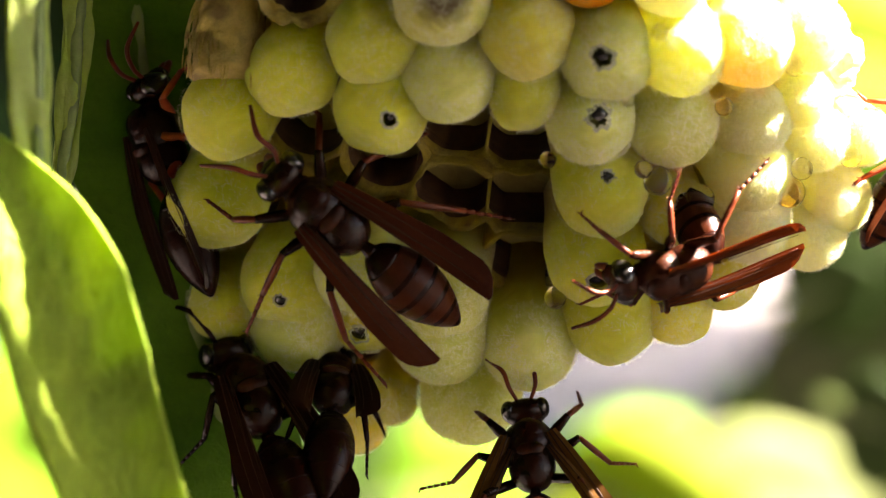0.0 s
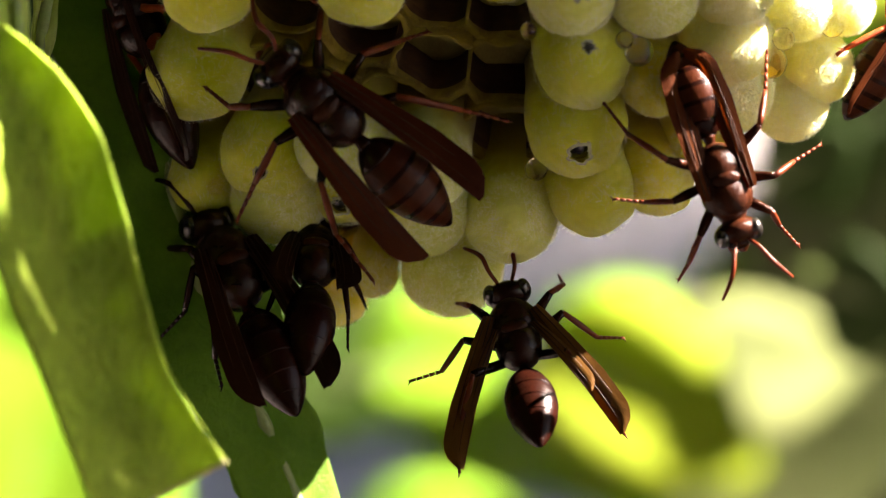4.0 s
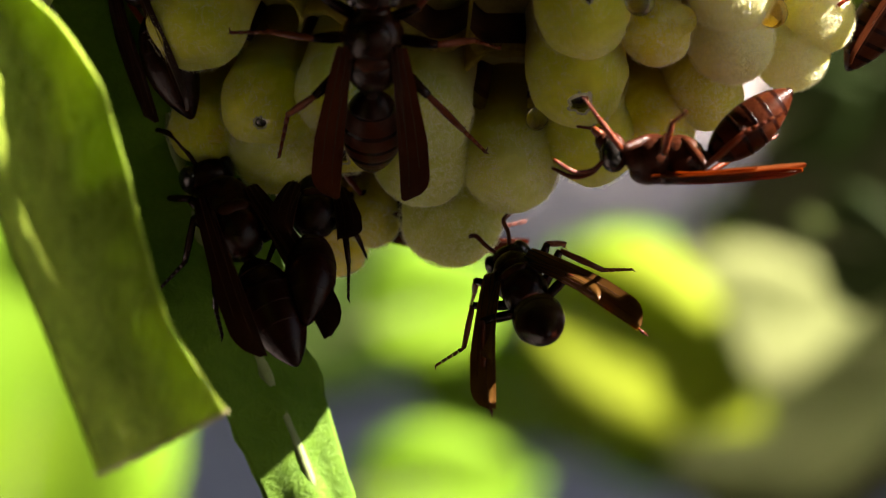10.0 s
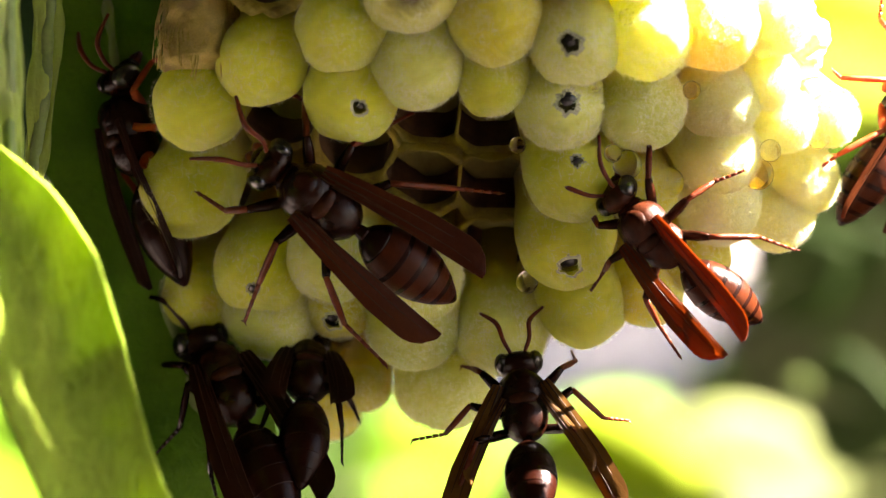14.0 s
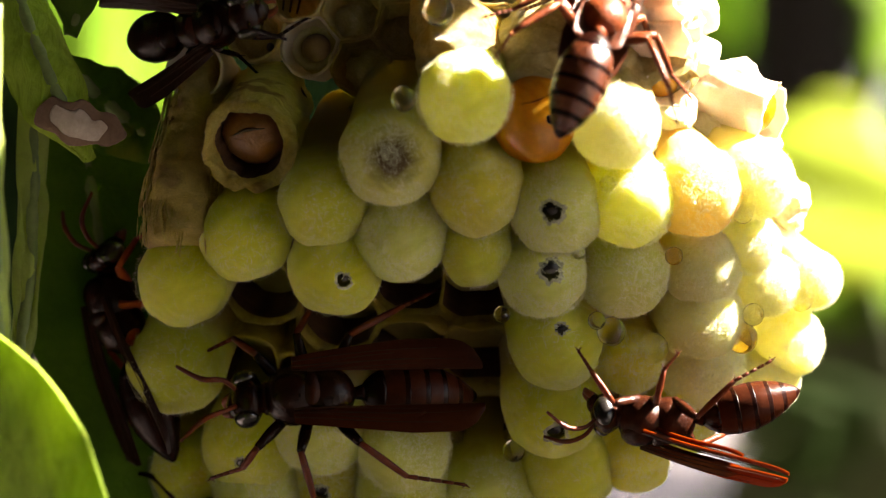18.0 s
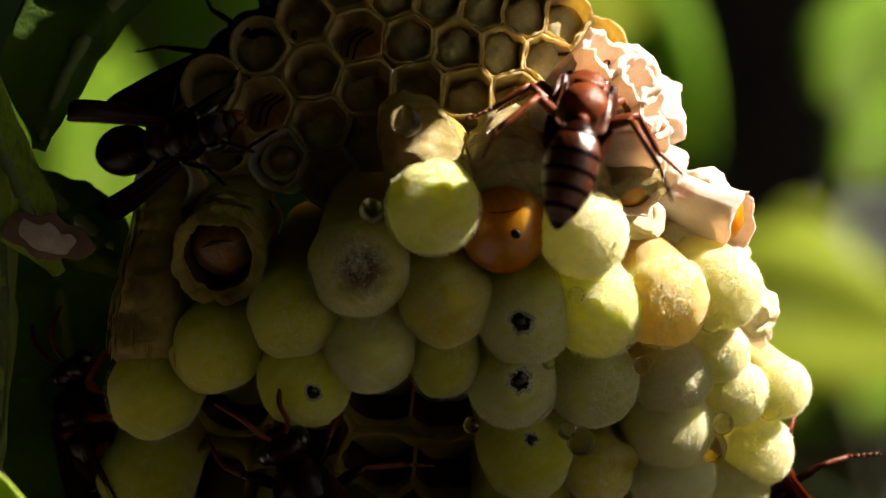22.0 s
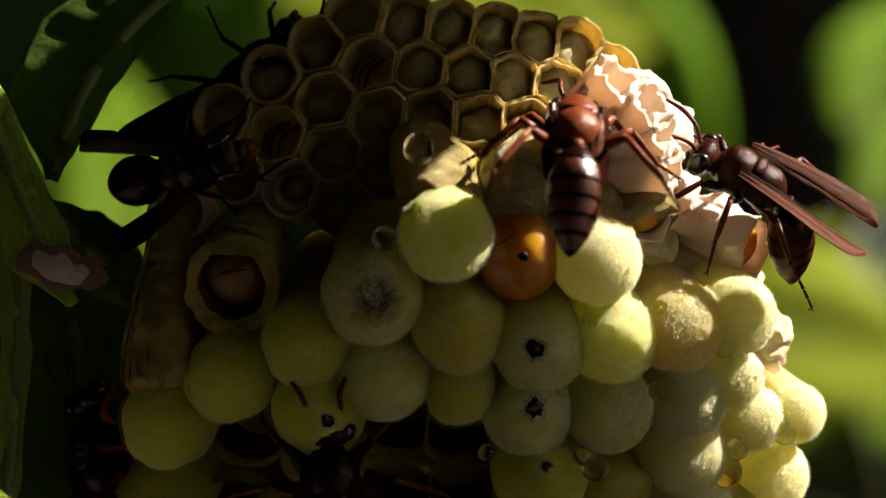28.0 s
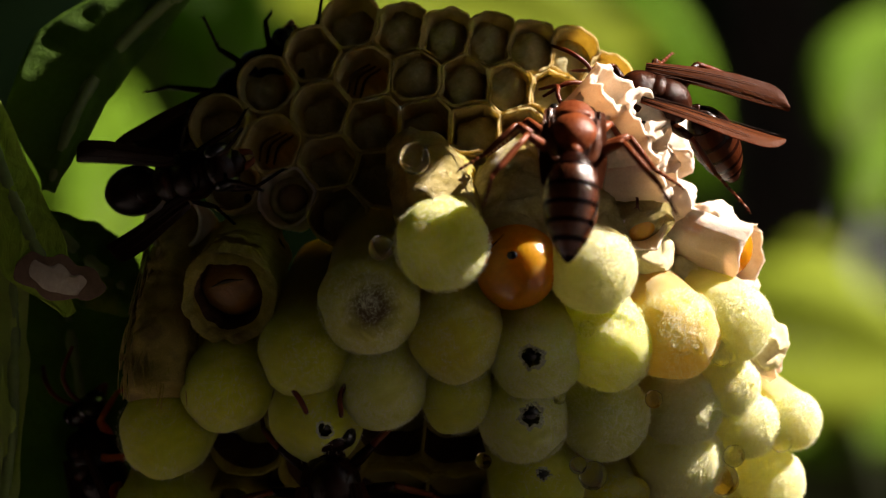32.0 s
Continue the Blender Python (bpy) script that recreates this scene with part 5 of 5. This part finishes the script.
def motions():
    """All that moves."""
    walk(PATROL, [(t, stance(x, y, z, h, n, r)) for t, x, y, z, h, n, r in (
        (0, -12.5, -8.8, -10.0, 143, 0, 0), (2, -11.8, -8.8, -11.6, 153, 0, 0), (3.5, -11.8, -8.8, -11.4, 152, 0, 0), (4.5, -10.4, -8.8, -11.0, 120, 0, 0),
        (5.5, -8.4, -9.4, -10.4, 91, 28, 0), (6, -8.4, -9.4, -10.0, 91, 28, 0), (7, -8.4, -9.4, -10.6, 91, 28, 0), (9, -8.4, -9.4, -10.4, 91, 28, 0),
        (11, -8.2, -9.4, -10.6, 91, 28, 0), (12, -8.3, -9.4, -10.0, 91, 28, 0), (12.5, -8.5, -9.2, -9.4, 105, 15, 0), (13, -9.0, -8.8, -9.9, 125, 0, 0),
        (13.5, -10.4, -8.8, -9.9, 140, 0, 0), (15.5, -11.8, -8.8, -9.0, 154, 0, 0), (16, -11.9, -8.8, -9.6, 166, 0, 0), (17.5, -11.0, -8.8, -11.1, 186, 0, 10),
        (18.5, -11.3, -8.8, -10.9, 184, 0, 20), (19, -11.8, -8.8, -10.6, 187, 0, 25), (20, -11.0, -8.8, -10.8, 180, 0, 15), (20.5, -9.6, -8.8, -10.9, 160, 0, 5), (21.5, -9.0, -8.8, -11.0, 125, 0, 0),
        (23, -9.0, -8.8, -9.6, 108, 5, 0), (24.5, -9.2, -8.8, -8.7, 100, 5, 0), (28, -8.6, -8.8, -8.2, 94, 5, 0), (32, -8.4, -8.8, -8.0, 94, 5, 0))])
    for w in PATROL_WINGS:
        home = w.matrix_basis.copy()
        s = 1 if home.translation.y > 0 else -1
        walk(w, [(t, home @ pose(0, 0, 0, 0, 0, -s * a)) for t, a in ((0, -3), (3.5, -3), (5.5, -5), (12.5, -5), (13, -4), (15.5, -5), (17.5, -9), (20, -9), (24, -4), (32, -4))])
    walk(FORAGER, [(t, stance(x, y, z, h, n, r)) for t, x, y, z, h, n, r in (
        (0, 10.6, -8.2, -12.4, 195, 10, -50), (0.5, 11.4, -8.2, -12.8, 228, -5, -25), (1, 12.4, -8.2, -12.3, 264, -32, 0), (2, 12.9, -8.2, -12.3, 275, -36, 0), (3, 15.2, -8.2, -12.4, 302, -28, 0),
        (3.5, 15.8, -8.2, -13.6, 309, -20, 0), (4.5, 13.8, -8.2, -15.6, 262, 15, -20), (5.5, 11.8, -8.2, -16.2, 190, -10, -45), (6, 11.3, -8.2, -15.9, 166, -35, -60), (7, 10.9, -8.2, -15.2, 140, -12, -60),
        (8, 11.1, -8.2, -17.2, 188, 0, -80), (9, 11.0, -8.2, -17.2, 186, 0, -85), (10, 11.4, -8.2, -16.8, 178, 0, -82), (11, 11.2, -8.2, -17.2, 178, 0, -80), (11.5, 12.2, -8.2, -13.6, 140, 0, -35),
        (12, 11.1, -8.2, -12.4, 121, 0, 0), (13, 11.4, -8.2, -11.5, 121, 0, -5), (13.5, 11.1, -8.2, -11.3, 126, 0, -15), (15.5, 11.3, -8.2, -10.8, 162, 0, -60), (16, 11.6, -8.2, -10.8, 165, 0, -68),
        (17.5, 11.8, -8.2, -10.9, 168, 0, -68), (18, 12.3, -8.2, -12.4, 176, 0, -70), (18.5, 13.0, -8.2, -14.8, 190, 0, -75), (19, 13.8, -8.2, -16.0, 240, -15, -40), (20, 19.2, -5.0, -19.2, 238, -10, -30), (20.5, 20.8, -3.0, -18.4, 230, -20, -30),
        (21.3, 22.3, -2.0, -12.5, 165, -10, -30), (22.5, 23.6, 4.0, -8.6, 100, 0, -10), (24, 25.0, 2.5, -1.8, 100, 0, 10), (24.5, 25.0, 2.0, -0.6, 103, 0, 10), (25.5, 23.6, 0.5, 2.6, 112, 0, 15),
        (27.5, 19.9, -6.0, 13.2, 135, 0, 35), (28, 19.7, -7.0, 13.0, 154, 0, 45), (29, 19.4, -7.5, 13.1, 150, 0, 45), (29.5, 18.2, -8.0, 13.8, 158, 0, 45), (30, 18.1, -8.0, 16.0, 146, 0, 40),
        (30.5, 16.9, -8.5, 15.6, 156, 0, 40), (31, 16.3, -9.0, 17.5, 153, 0, 40), (31.5, 15.0, -9.0, 18.1, 158, 0, 40), (32, 13.4, -9.0, 18.8, 170, 0, 40))])
    for w in FORAGER_WINGS:
        home = w.matrix_basis.copy()
        s = 1 if home.translation.y > 0 else -1
        walk(w, [(t, home @ pose(0, 0, 0, 0, a, s * fold)) for t, a, fold in (
            (0, 0, 4), (1, -2, 9), (3.5, -2, 9), (5.5, 0, 0), (6.5, 14, 0), (7, 14, 0), (8, 0, 0), (11, 0, 0), (12, 4, 0), (13.5, 10, 0), (15.5, 34, 0), (17.5, 36, 0), (18.5, 4, 0), (32, 0, 0))])
    curl = lambda a: pose(-2.9 * MM, 0, -0.3 * MM, 0, -a, 0)
    walk(FORAGER_GASTER, [(t, curl(a)) for t, a in ((0, 95), (1, 10), (3.5, 10), (5.5, 55), (6, 70), (7, 50), (9, 42), (10, 40), (11, 35), (12, 42), (13, 38), (13.5, 30), (15.5, 6), (17.5, 6), (18.5, 30), (20, 20), (24, 10), (25.5, 25), (27.5, 35), (28, 62), (30, 45), (30.5, 50), (32, 55))])
    walk(OTHERS["rear_wasp"], [(t, stance(x, y, z, h, 0, -60)) for t, x, y, z, h in (
        (0, -12.0, 10.0, -13.5, 180), (6.5, -12.0, 10.0, -13.5, 180), (7.6, -4.6, 7.0, -23.4, 190), (8.4, -4.6, 6.0, -24.0, 174), (9.2, -4.8, 6.0, -24.2, 170),
        (10, -6.0, 8.0, -21.6, 185), (11, -12.0, 10.0, -13.5, 180), (32, -12.0, 10.0, -13.5, 180))])
    walk(HANGER, [(t, stance(x, y, z, h, n, r)) for t, x, y, z, h, n, r in (
        (0, 1.7, -2.5, -25.5, 100, -32, 0), (2, 1.7, -2.5, -25.8, 104, -35, 0), (3.5, 2.0, -2.5, -25.9, 105, -38, 0), (6, 1.9, -2.5, -26.3, 106, -38, 0), (7, 1.8, -2.5, -25.9, 108, -37, 0),
        (9, 2.4, -2.5, -26.0, 115, -58, 0), (11, 2.2, -2.5, -25.6, 125, -60, 0), (12, 2.4, -2.5, -24.0, 105, -50, 0), (13, 2.7, -2.5, -23.5, 86, -54, 0), (13.5, 3.4, -7.0, -23.3, 90, -50, 0),
        (14.5, 1.5, -1.0, -23.0, 110, -20, 0), (15.5, -2.0, 4.0, -22.0, 150, -10, 0), (17, -4.0, 9.0, -14.0, 150, 0, 0), (32, -4.0, 9.0, -14.0, 150, 0, 0))])
    walk(HANGER_GASTER, [(t, curl(a)) for t, a in ((0, -14), (7, -14), (8, -16), (9, -20), (11, -20), (12, -14), (13.5, -16), (32, 5))])
    walk(SITTER, [(t, stance(x, y, z, h, n, r)) for t, x, y, z, h, n, r in (
        (0, 8.1, -16.6, 13.9, 84, -72, 8), (16, 8.1, -16.6, 13.9, 84, -72, 8), (17.5, 8.1, -16.6, 14.0, 82, -72, 8), (19, 8.5, -16.6, 14.3, 66, -72, 8), (20.5, 9.1, -16.6, 15.2, 70, -72, 8),
        (21.5, 9.6, -16.6, 15.8, 73, -72, 8), (22, 9.0, -16.6, 15.6, 84, -72, 8), (23, 8.6, -16.6, 15.5, 90, -72, 8), (25, 8.0, -16.6, 15.6, 86, -72, 8), (28, 7.7, -16.6, 15.7, 93, -72, 8), (32, 7.8, -16.6, 15.9, 93, -72, 8))])
    walk(LURKER, [(t, stance(x, y, z, h, n, r)) for t, x, y, z, h, n, r in (
        (0, 28.0, 2.0, -1.4, 75, 0, 60), (12, 28.1, 2.0, -1.5, 75, 0, 60), (13.5, 28.3, 2.0, -1.2, 75, 0, 60), (15.5, 29.6, 3.0, 0.5, 70, 0, 60), (16.5, 40, 30, 12, 40, 0, 60), (18, 90, 120, 60, 30, 0, 60), (32, 90, 120, 60, 30, 0, 60))])
    walk(PUPA_THING, [(t, Matrix.Translation(Vector((3.9, dome(3.9, 7.4)[0] + 0.6, 7.5)) * MM) @ pose(0, 0, 0, rx, ry, rz)) for t, rx, ry, rz in (
        (0, 0, 0, 0), (16, 0, 0, 10), (19, 2, 0, 4), (21, 0, 20, 8), (22, 4, 12, 0), (23, -6, 20, 6), (24.5, 6, -8, -4), (26, 2, 0, 0), (28, 5, -10, -14), (30, 8, -18, -18), (32, -10, -25, -22))])


motions()
